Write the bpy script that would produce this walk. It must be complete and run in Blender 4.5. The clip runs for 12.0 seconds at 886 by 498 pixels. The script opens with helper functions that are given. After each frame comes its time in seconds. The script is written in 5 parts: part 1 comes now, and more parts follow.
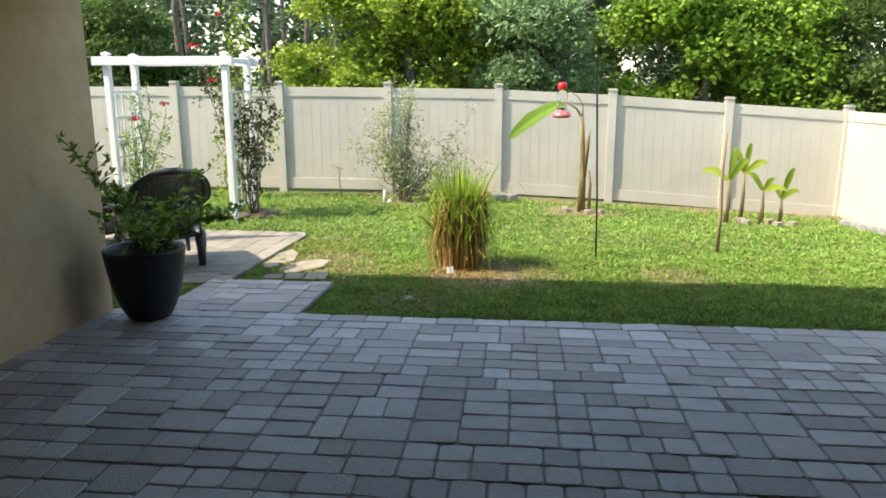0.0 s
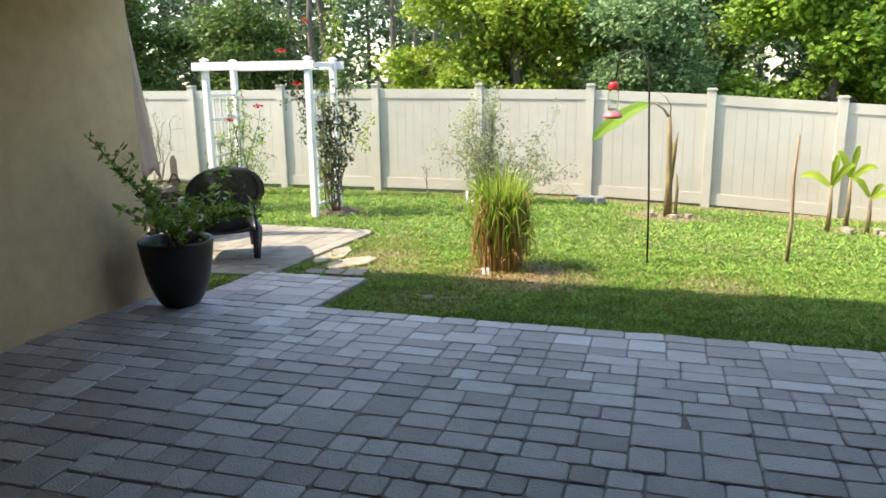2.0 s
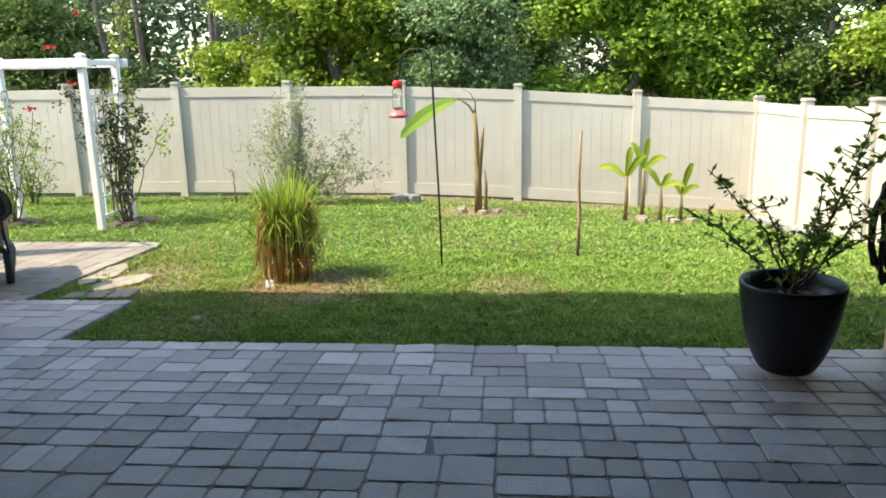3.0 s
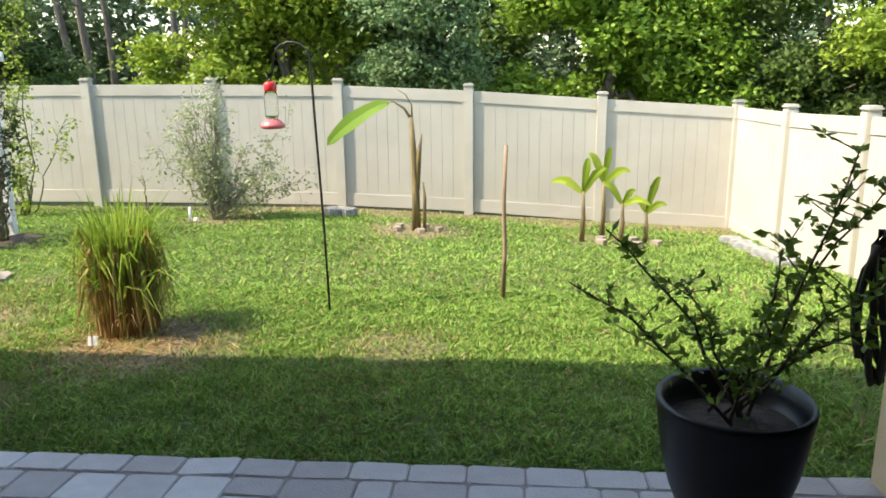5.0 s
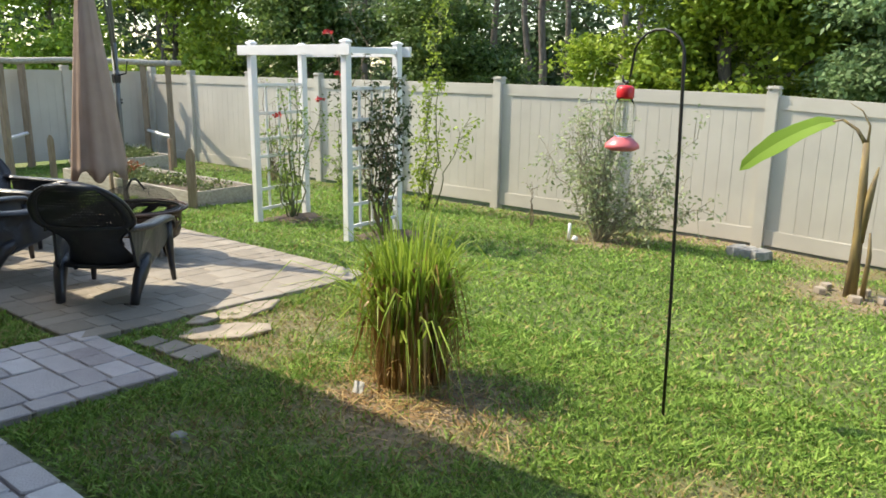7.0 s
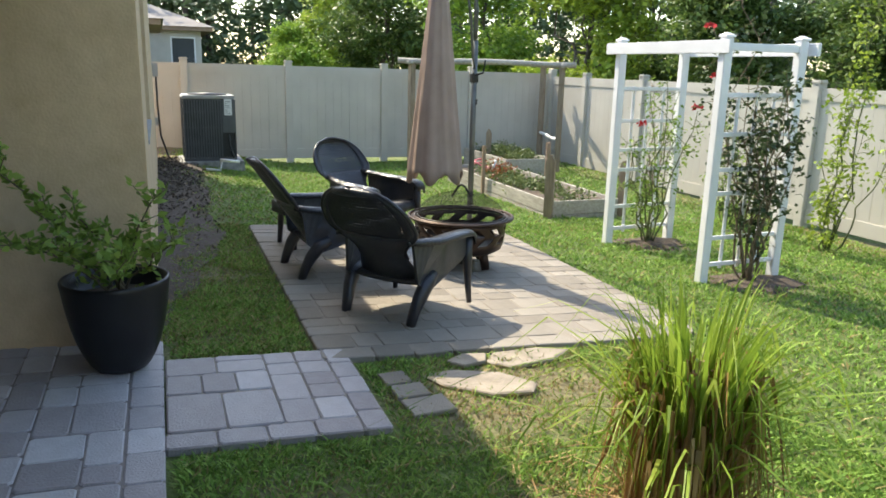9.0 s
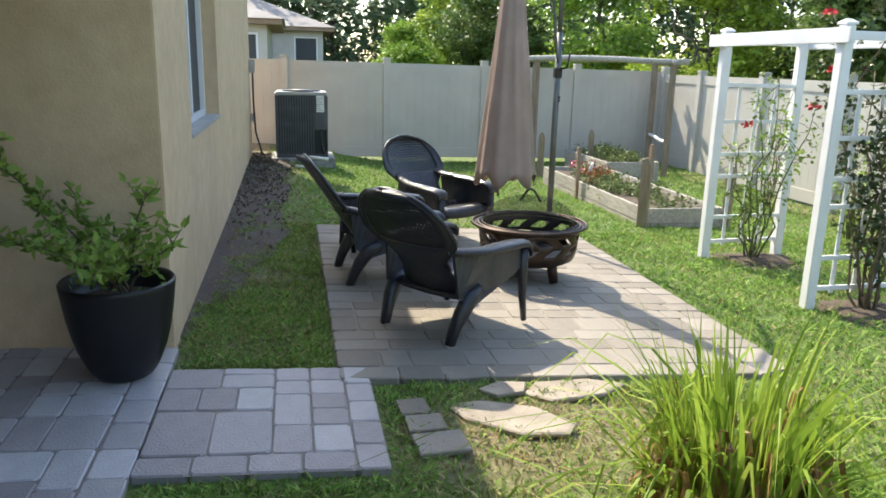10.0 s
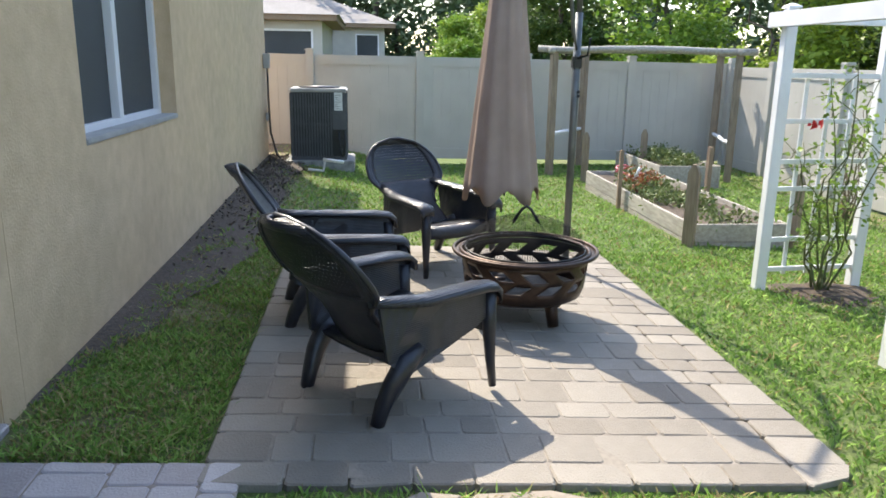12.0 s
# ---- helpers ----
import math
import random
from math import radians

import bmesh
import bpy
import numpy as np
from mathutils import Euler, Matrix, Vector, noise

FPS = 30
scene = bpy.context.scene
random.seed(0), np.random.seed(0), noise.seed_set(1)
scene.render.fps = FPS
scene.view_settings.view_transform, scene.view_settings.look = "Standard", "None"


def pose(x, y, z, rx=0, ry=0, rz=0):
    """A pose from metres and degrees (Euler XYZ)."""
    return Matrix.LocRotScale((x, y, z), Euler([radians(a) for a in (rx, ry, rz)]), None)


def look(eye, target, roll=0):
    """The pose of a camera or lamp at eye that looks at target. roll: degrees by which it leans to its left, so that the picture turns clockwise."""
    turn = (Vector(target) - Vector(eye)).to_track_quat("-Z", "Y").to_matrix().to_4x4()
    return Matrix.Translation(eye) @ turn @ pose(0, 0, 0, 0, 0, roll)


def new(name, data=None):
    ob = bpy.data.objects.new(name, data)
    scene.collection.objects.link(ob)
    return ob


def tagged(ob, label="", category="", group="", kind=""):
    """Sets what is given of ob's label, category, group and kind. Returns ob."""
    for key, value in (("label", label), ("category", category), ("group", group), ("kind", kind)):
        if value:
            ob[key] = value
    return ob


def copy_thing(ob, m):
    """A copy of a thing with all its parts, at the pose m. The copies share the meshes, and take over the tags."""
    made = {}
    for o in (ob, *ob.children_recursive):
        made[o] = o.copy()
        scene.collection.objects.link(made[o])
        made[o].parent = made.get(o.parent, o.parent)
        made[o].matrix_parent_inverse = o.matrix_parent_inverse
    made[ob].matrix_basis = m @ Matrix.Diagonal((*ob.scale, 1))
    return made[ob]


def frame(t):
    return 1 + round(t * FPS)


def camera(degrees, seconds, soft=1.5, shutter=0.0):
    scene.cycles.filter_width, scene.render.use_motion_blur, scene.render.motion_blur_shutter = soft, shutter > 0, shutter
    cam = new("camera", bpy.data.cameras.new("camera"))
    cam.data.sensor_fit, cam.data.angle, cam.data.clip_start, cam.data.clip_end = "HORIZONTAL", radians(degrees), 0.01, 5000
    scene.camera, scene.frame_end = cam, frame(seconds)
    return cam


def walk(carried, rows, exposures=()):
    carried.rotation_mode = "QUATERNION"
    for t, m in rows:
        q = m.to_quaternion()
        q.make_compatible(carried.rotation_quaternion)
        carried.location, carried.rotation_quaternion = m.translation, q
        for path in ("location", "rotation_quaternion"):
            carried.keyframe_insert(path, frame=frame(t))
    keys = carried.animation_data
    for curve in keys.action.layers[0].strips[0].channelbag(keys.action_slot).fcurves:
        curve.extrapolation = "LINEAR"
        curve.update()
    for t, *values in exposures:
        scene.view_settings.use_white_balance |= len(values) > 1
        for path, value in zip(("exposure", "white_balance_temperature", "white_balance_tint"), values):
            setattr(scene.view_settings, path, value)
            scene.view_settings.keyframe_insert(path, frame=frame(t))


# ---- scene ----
cam = camera(61.2, 12.0, 1.7)
METRES, EYE, TILT, LEAN, TURN = 7.9, 1.5, 0.0, 0.0, 5.8
ROWS = [
    (0.0, 0.0, 0.0, 0.0, -0.02, -13.04, 0.08),
    (0.5, 0.0194, 0.0015, -0.0006, 7.19, -12.84, 0.02),
    (1.0, 0.0402, -0.0028, 0.0012, 11.46, -12.76, 0.08),
    (1.5, 0.0666, -0.0001, -0.0014, 12.94, -12.75, 0.32),
    (2.0, 0.1079, 0.0052, -0.0007, 10.68, -12.87, 0.76),
    (2.5, 0.1397, 0.0216, 0.0005, 5.04, -13.14, 1.03),
    (3.0, 0.1708, 0.0502, 0.0022, -1.0, -13.45, 1.12),
    (3.5, 0.204, 0.085, 0.0021, -4.84, -13.71, 1.09),
    (5.5, 0.2833, 0.2617, 0.0043, 3.75, -13.82, -0.0),
    (6.0, 0.293, 0.3112, 0.0032, 12.37, -13.71, -0.2),
    (6.5, 0.2961, 0.3634, -0.0005, 22.25, -13.57, -0.45),
    (7.0, 0.292, 0.4138, 0.0001, 32.29, -13.47, -0.8),
    (7.5, 0.2825, 0.4632, -0.0002, 42.0, -13.47, -1.05),
    (9.5, 0.2282, 0.6052, -0.0064, 68.95, -13.79, -1.4),
    (10.0, 0.2093, 0.6439, -0.0096, 73.09, -13.89, -1.38),
    (10.5, 0.1895, 0.6838, -0.0119, 76.56, -13.97, -1.27),
    (11.0, 0.163, 0.7156, -0.0136, 78.95, -14.04, -1.15),
    (11.5, 0.1341, 0.7405, -0.0152, 80.09, -14.13, -1.08),
    (12.0, 0.0928, 0.7578, -0.0163, 78.59, -14.17, -0.86),
]
walk(cam, [(t, pose(0, 0, EYE, TILT, LEAN, TURN) @ pose(METRES * x, METRES * y, METRES * z, 90 + pitch, roll, yaw)) for t, x, y, z, yaw, pitch, roll in ROWS],
     [(0.0, 1.88, 7500, 5), (1.0, 2.12, 7500, 9), (2.2, 2.1, 7500, 6), (3.0, 1.95, 7500, 6), (3.5, 1.9, 7500, 6), (5.5, 1.85, 7500, 6), (7.5, 1.62, 7500, 6), (10.0, 1.88, 7100, 7), (12.0, 1.85, 6800, 9)])

# ---- world, sun, exposure ----
world = bpy.data.worlds.new("sky")
scene.world = world
world.use_nodes = True
wt = world.node_tree
sky = wt.nodes.new("ShaderNodeTexSky")
sky.sky_type, sky.sun_disc = "NISHITA", False
sky.sun_elevation, sky.sun_rotation = radians(49), radians(253)
wt.links.new(sky.outputs[0], wt.nodes["Background"].inputs[0])
wt.nodes["Background"].inputs[1].default_value = 0.15
SUN_WAY = Vector((0.83, 0.31, -1.0))
sun = new("sun", bpy.data.lights.new("sun", "SUN"))
sun.data.energy, sun.data.angle, sun.data.color = 2.55, radians(0.53), (1.0, 0.93, 0.82)
sun.matrix_world = look((-8, -3, 12), Vector((-8, -3, 12)) + SUN_WAY)


# ---- materials ----
def ramp_set(ramp, stops):
    els = ramp.color_ramp.elements
    while len(els) < len(stops):
        els.new(0.5)
    for e, (p, c) in zip(els, stops):
        e.position, e.color = p, (*c, 1)


def mat(name, stops, rough=0.7, scale=6.0, detail=6.0, bump=0.2, bump_scale=60.0, metal=0.0, spec=0.5,
        tone=False, through_light=0.0, stain=0.15, stain_scale=1.3, stretch=(1, 1, 1)):
    """A surface whose colour runs through stops by noise (or by the piece's own tone), with broad stains and fine relief."""
    m = bpy.data.materials.new(name)
    m.use_nodes = True
    nt = m.node_tree
    N, L = nt.nodes, nt.links
    p = N["Principled BSDF"]
    p.inputs["Roughness"].default_value, p.inputs["Metallic"].default_value = rough, metal
    p.inputs["Specular IOR Level"].default_value = spec
    co = N.new("ShaderNodeTexCoord")
    mp = N.new("ShaderNodeMapping")
    mp.inputs["Scale"].default_value = stretch
    L.new(co.outputs["Object"], mp.inputs[0])
    nz = N.new("ShaderNodeTexNoise")
    nz.inputs["Scale"].default_value, nz.inputs["Detail"].default_value = scale, detail
    L.new(mp.outputs[0], nz.inputs[0])
    ramp = N.new("ShaderNodeValToRGB")
    ramp_set(ramp, stops)
    if tone:
        at, oi = N.new("ShaderNodeAttribute"), N.new("ShaderNodeObjectInfo")
        at.attribute_name = "tone"
        add = N.new("ShaderNodeMath")
        L.new(at.outputs["Fac"], add.inputs[0]), L.new(oi.outputs["Random"], add.inputs[1])
        fr = N.new("ShaderNodeMath")
        fr.operation = "FRACT"
        L.new(add.outputs[0], fr.inputs[0])
        mixn = N.new("ShaderNodeMath")
        mixn.operation = "MULTIPLY_ADD"
        mixn.inputs[1].default_value = 0.3
        L.new(nz.outputs[0], mixn.inputs[0])
        sc = N.new("ShaderNodeMath")
        sc.operation = "MULTIPLY"
        sc.inputs[1].default_value = 0.7
        L.new(fr.outputs[0], sc.inputs[0]), L.new(sc.outputs[0], mixn.inputs[2])
        L.new(mixn.outputs[0], ramp.inputs[0])
    else:
        L.new(nz.outputs[0], ramp.inputs[0])
    st = N.new("ShaderNodeTexNoise")
    st.inputs["Scale"].default_value, st.inputs["Detail"].default_value = stain_scale, 5
    L.new(co.outputs["Object"], st.inputs[0])
    sr = N.new("ShaderNodeValToRGB")
    ramp_set(sr, [(0.35, (1 - stain,) * 3), (0.65, (1.0, 1.0, 1.0))])
    L.new(st.outputs[0], sr.inputs[0])
    mul = N.new("ShaderNodeMixRGB")
    mul.blend_type = "MULTIPLY"
    mul.inputs[0].default_value = 1
    L.new(ramp.outputs[0], mul.inputs[1]), L.new(sr.outputs[0], mul.inputs[2])
    L.new(mul.outputs[0], p.inputs["Base Color"])
    if bump:
        bn, bp = N.new("ShaderNodeTexNoise"), N.new("ShaderNodeBump")
        bn.inputs["Scale"].default_value, bn.inputs["Detail"].default_value = bump_scale, 4
        bp.inputs["Strength"].default_value, bp.inputs["Distance"].default_value = bump, 0.01
        L.new(mp.outputs[0], bn.inputs[0]), L.new(bn.outputs[0], bp.inputs["Height"]), L.new(bp.outputs[0], p.inputs["Normal"])
    if through_light:
        tr, mx = N.new("ShaderNodeBsdfTranslucent"), N.new("ShaderNodeMixShader")
        mx.inputs[0].default_value = through_light
        L.new(mul.outputs[0], tr.inputs[0])
        L.new(p.outputs[0], mx.inputs[1]), L.new(tr.outputs[0], mx.inputs[2])
        L.new(mx.outputs[0], N["Material Output"].inputs[0])
    return m


def holes(m, scale, amount):
    """Turns a material into a fine net: square holes of a cell size 1 / scale."""
    nt = m.node_tree
    N, L = nt.nodes, nt.links
    co, sep = N.new("ShaderNodeTexCoord"), N.new("ShaderNodeSeparateXYZ")
    L.new(co.outputs["UV"], sep.inputs[0])
    acc = None
    for i in range(2):
        a, b, c = N.new("ShaderNodeMath"), N.new("ShaderNodeMath"), N.new("ShaderNodeMath")
        a.operation, b.operation, c.operation = "MULTIPLY", "FRACT", "LESS_THAN"
        a.inputs[1].default_value, c.inputs[1].default_value = scale, amount
        L.new(sep.outputs[i], a.inputs[0]), L.new(a.outputs[0], b.inputs[0]), L.new(b.outputs[0], c.inputs[0])
        if acc is None:
            acc = c
        else:
            d = N.new("ShaderNodeMath")
            d.operation = "MULTIPLY"
            L.new(acc.outputs[0], d.inputs[0]), L.new(c.outputs[0], d.inputs[1])
            acc = d
    t, mx = N.new("ShaderNodeBsdfTransparent"), N.new("ShaderNodeMixShader")
    L.new(acc.outputs[0], mx.inputs[0]), L.new(N["Principled BSDF"].outputs[0], mx.inputs[1]), L.new(t.outputs[0], mx.inputs[2])
    L.new(mx.outputs[0], N["Material Output"].inputs[0])
    return m


M_STUCCO = mat("stucco", [(0.3, (0.60, 0.435, 0.265)), (0.7, (0.70, 0.52, 0.33))], 0.9, 9, bump=0.3, bump_scale=70, stain=0.10)
M_CEIL = mat("ceiling_paint", [(0.3, (0.78, 0.77, 0.74)), (0.7, (0.83, 0.82, 0.79))], 0.9, bump=0.1)
M_ROOF = mat("shingle", [(0.3, (0.12, 0.11, 0.10)), (0.7, (0.2, 0.18, 0.16))], 0.9, 20)
M_ROOF_FAR = mat("pale_shingle", [(0.3, (0.22, 0.2, 0.19)), (0.7, (0.33, 0.3, 0.28))], 0.9, 20)
M_VINYL = mat("fence_vinyl", [(0.3, (0.485, 0.455, 0.405)), (0.7, (0.53, 0.50, 0.445))], 0.45, 3, bump=0.03, stain=0.10, stain_scale=1.1)
M_WHITE = mat("white_vinyl", [(0.3, (0.76, 0.76, 0.78)), (0.7, (0.82, 0.82, 0.83))], 0.4, 5, bump=0.03, stain=0.06)
M_PAVER = mat("paver", [(0.05, (0.26, 0.225, 0.225)), (0.35, (0.365, 0.33, 0.33)), (0.6, (0.445, 0.412, 0.415)), (0.8, (0.54, 0.515, 0.52)), (0.95, (0.65, 0.63, 0.635))],
              0.45, 14, bump=0.5, bump_scale=90, tone=True, stain=0.18, stain_scale=0.8)
M_PAVER_PALE = mat("pale_paver", [(0.1, (0.205, 0.175, 0.14)), (0.5, (0.262, 0.23, 0.19)), (0.9, (0.31, 0.275, 0.23))],
                   0.8, 14, bump=0.5, bump_scale=90, tone=True, stain=0.2, stain_scale=0.9)
M_SAND = mat("joint_sand", [(0.3, (0.19, 0.16, 0.15)), (0.7, (0.28, 0.24, 0.22))], 0.95, 40)
M_SAND_PALE = mat("pale_joint_sand", [(0.3, (0.23, 0.20, 0.165)), (0.7, (0.31, 0.27, 0.225))], 0.95, 40)
M_STONE = mat("flagstone", [(0.3, (0.25, 0.21, 0.165)), (0.7, (0.37, 0.315, 0.25))], 0.85, 8, bump=0.6, bump_scale=30)
M_GREYSTONE = mat("grey_stone", [(0.3, (0.17, 0.17, 0.17)), (0.7, (0.38, 0.38, 0.36))], 0.85, 12, bump=0.6, bump_scale=30)
M_CONC = mat("concrete", [(0.3, (0.36, 0.35, 0.33)), (0.7, (0.46, 0.45, 0.42))], 0.9, 8)
M_BLACKPOT = mat("black_pot", [(0.3, (0.007, 0.007, 0.008)), (0.7, (0.013, 0.013, 0.015))], 0.42, 8, bump=0.08, bump_scale=40)
M_SOIL = mat("soil", [(0.3, (0.05, 0.037, 0.027)), (0.7, (0.11, 0.08, 0.055))], 0.95, 25, bump=0.9, bump_scale=50)
M_MULCH = mat("mulch", [(0.3, (0.05, 0.04, 0.032)), (0.7, (0.13, 0.1, 0.08))], 0.95, 45, bump=1.0, bump_scale=70)
M_RESIN = mat("dark_resin", [(0.3, (0.02, 0.02, 0.026)), (0.7, (0.034, 0.034, 0.042))], 0.34, 20, bump=0.1, bump_scale=120)


def weave(name, c, rough):
    """Woven resin strands: fine crossed ribs."""
    m = mat(name, [(0.3, c), (0.7, tuple(1.5 * v for v in c))], rough, 20, bump=0)
    nt = m.node_tree
    N, L = nt.nodes, nt.links
    co, bp, mul = N.new("ShaderNodeTexCoord"), N.new("ShaderNodeBump"), N.new("ShaderNodeMath")
    mul.operation = "MULTIPLY"
    for i, axis in enumerate("XZ"):
        w = N.new("ShaderNodeTexWave")
        w.bands_direction = axis
        w.inputs["Scale"].default_value, w.inputs["Distortion"].default_value = 34, 0.4
        L.new(co.outputs["Object"], w.inputs[0]), L.new(w.outputs["Fac"], mul.inputs[i])
    bp.inputs["Strength"].default_value, bp.inputs["Distance"].default_value = 0.5, 0.004
    L.new(mul.outputs[0], bp.inputs["Height"]), L.new(bp.outputs[0], N["Principled BSDF"].inputs["Normal"])
    return m


M_WEAVE = weave("woven_resin", (0.028, 0.029, 0.035), 0.28)
M_WEAVE_NET = holes(mat("open_weave", [(0.3, (0.014, 0.014, 0.017)), (0.7, (0.026, 0.026, 0.03))], 0.4, 20, bump=0.2, bump_scale=150), 44, 0.2)
M_BRONZE = mat("bronzed_steel", [(0.3, (0.035, 0.022, 0.016)), (0.7, (0.08, 0.048, 0.034))], 0.42, 12, bump=0.15, metal=0.6)
M_BLACKSTEEL = mat("black_steel", [(0.3, (0.012, 0.012, 0.012)), (0.7, (0.03, 0.028, 0.026))], 0.45, 15, bump=0.1, metal=0.3)
M_SCREEN = holes(mat("spark_screen", [(0.3, (0.012, 0.012, 0.012)), (0.7, (0.02, 0.02, 0.02))], 0.9, 30, bump=0, spec=0.1), 70, 0.80)
M_POLE = mat("grey_pole", [(0.3, (0.10, 0.105, 0.10)), (0.7, (0.16, 0.165, 0.16))], 0.4, 9, metal=0.5)
M_CLOTH = mat("taupe_cloth", [(0.3, (0.41, 0.295, 0.24)), (0.7, (0.47, 0.345, 0.285))], 0.9, 6, bump=0.25, bump_scale=250, through_light=0.15, stain=0.12)
M_WOOD = mat("weathered_wood", [(0.25, (0.20, 0.145, 0.10)), (0.75, (0.36, 0.28, 0.20))], 0.85, 10, bump=0.5, bump_scale=40, stretch=(4, 4, 0.5))
M_OLDWOOD = mat("grey_wood", [(0.25, (0.30, 0.27, 0.235)), (0.75, (0.52, 0.48, 0.42))], 0.85, 10, bump=0.5, bump_scale=40, stretch=(0.6, 3, 4))
M_STAKE = mat("stake_wood", [(0.25, (0.25, 0.16, 0.11)), (0.75, (0.40, 0.29, 0.2))], 0.85, 12, bump=0.5, stretch=(4, 4, 0.6))
M_BARK = mat("bark", [(0.3, (0.06, 0.05, 0.042)), (0.7, (0.15, 0.125, 0.10))], 0.95, 14, bump=1.0, bump_scale=30, stretch=(2, 2, 0.4))
M_PINEBARK = mat("pine_bark", [(0.3, (0.07, 0.055, 0.047)), (0.7, (0.17, 0.14, 0.125))], 0.95, 6, bump=1.0, bump_scale=12, stretch=(2, 2, 0.4))
M_TWIG = mat("twig", [(0.3, (0.12, 0.09, 0.06)), (0.7, (0.22, 0.17, 0.11))], 0.9, 20)
M_PALETWIG = mat("pale_twig", [(0.3, (0.24, 0.22, 0.15)), (0.7, (0.36, 0.33, 0.24))], 0.9, 20)
M_GREENTWIG = mat("green_twig", [(0.3, (0.08, 0.1, 0.035)), (0.7, (0.15, 0.17, 0.07))], 0.8, 20)


def leafmat(name, dark, mid, light, thru=0.35, rough=0.5, spec=0.3):
    return mat(name, [(0.05, dark), (0.5, mid), (0.95, light)], rough, 3, bump=0, tone=True, through_light=thru, stain=0.2, stain_scale=0.6, spec=spec)


M_LEAF_YG = leafmat("leaf_yellow_green", (0.13, 0.21, 0.03), (0.28, 0.39, 0.05), (0.46, 0.55, 0.085))
M_LEAF_GG = leafmat("leaf_grey_green", (0.095, 0.18, 0.075), (0.225, 0.345, 0.155), (0.38, 0.50, 0.26))
M_LEAF_BR = leafmat("leaf_bright", (0.096, 0.192, 0.024), (0.216, 0.36, 0.048), (0.384, 0.516, 0.084))
M_LEAF_DK = leafmat("leaf_dark", (0.045, 0.09, 0.024), (0.105, 0.173, 0.045), (0.21, 0.285, 0.075))
M_NEEDLE = leafmat("pine_needle", (0.045, 0.083, 0.038), (0.09, 0.143, 0.068), (0.165, 0.225, 0.105), 0.2)
M_LEAF_ROSE = leafmat("leaf_rose", (0.03, 0.05, 0.02), (0.06, 0.095, 0.035), (0.13, 0.17, 0.06), 0.25)
M_LEAF_OLIVE = leafmat("leaf_olive", (0.20, 0.25, 0.12), (0.37, 0.44, 0.23), (0.52, 0.57, 0.36), 0.4)
M_LEAF_POT = leafmat("leaf_pot", (0.11, 0.18, 0.032), (0.24, 0.37, 0.065), (0.43, 0.56, 0.13), 0.4)
M_LEAF_BED = leafmat("leaf_bed", (0.06, 0.09, 0.03), (0.13, 0.18, 0.06), (0.24, 0.28, 0.1), 0.25)
M_LEAF_RED = leafmat("leaf_rust", (0.16, 0.05, 0.02), (0.3, 0.1, 0.04), (0.4, 0.18, 0.08), 0.25)
M_GRASS = leafmat("lawn_blade", (0.105, 0.205, 0.045), (0.225, 0.38, 0.08), (0.42, 0.56, 0.15), 0.25, 0.75, 0.08)
M_GRASS_DRY = leafmat("dry_blade", (0.25, 0.20, 0.08), (0.38, 0.31, 0.14), (0.5, 0.43, 0.22), 0.2, 0.75, 0.08)
M_LEMON = leafmat("clump_blade", (0.13, 0.22, 0.025), (0.29, 0.42, 0.055), (0.47, 0.56, 0.11), 0.45)
M_STRAW = leafmat("straw_blade", (0.17, 0.08, 0.03), (0.36, 0.21, 0.08), (0.60, 0.46, 0.23), 0.2)
M_BANANA = leafmat("banana_leaf", (0.168, 0.312, 0.036), (0.24, 0.432, 0.06), (0.36, 0.528, 0.096), 0.45)
M_PUP = leafmat("young_banana_leaf", (0.30, 0.42, 0.05), (0.42, 0.54, 0.07), (0.55, 0.64, 0.10), 0.45)
M_STEM = mat("banana_stem", [(0.3, (0.10, 0.075, 0.05)), (0.7, (0.30, 0.22, 0.08))], 0.7, 9, bump=0.4, stretch=(3, 3, 0.4))
M_RED = mat("red_plastic", [(0.3, (0.6, 0.02, 0.03)), (0.7, (0.68, 0.03, 0.04))], 0.3, bump=0)
M_PINKRED = mat("sun_faded_red_plastic", [(0.3, (0.62, 0.12, 0.14)), (0.7, (0.7, 0.18, 0.2))], 0.35, bump=0)
M_PETAL = mat("petal", [(0.3, (0.5, 0.015, 0.02)), (0.7, (0.62, 0.03, 0.03))], 0.6, bump=0)
M_ACBODY = mat("ac_metal", [(0.3, (0.07, 0.075, 0.085)), (0.7, (0.10, 0.106, 0.117))], 0.5, 6, metal=0.2, bump=0.05)
M_ACTOP = mat("ac_top", [(0.3, (0.34, 0.34, 0.34)), (0.7, (0.42, 0.42, 0.42))], 0.5, 6, metal=0.2)
M_LABEL = mat("paper_label", [(0.3, (0.7, 0.7, 0.7)), (0.7, (0.78, 0.78, 0.78))], 0.6, bump=0)
M_INK = mat("ink", [(0.3, (0.05, 0.05, 0.05)), (0.7, (0.08, 0.08, 0.08))], 0.6, bump=0)
M_PIPE = mat("pipe_wrap", [(0.3, (0.02, 0.02, 0.02)), (0.7, (0.03, 0.03, 0.03))], 0.6)
# near-black colour that puts the covered patio's deep shade into its closing walls
M_LANAI_SHADE = mat("shade_black_wall", [(0.3, (0.010, 0.009, 0.008)), (0.7, (0.016, 0.014, 0.012))], 0.9, 40, bump=0.2, bump_scale=300)
M_DARKSCREEN = mat("insect_screen", [(0.3, (0.045, 0.05, 0.055)), (0.7, (0.06, 0.065, 0.07))], 0.6, 40, bump=0.2, bump_scale=400)


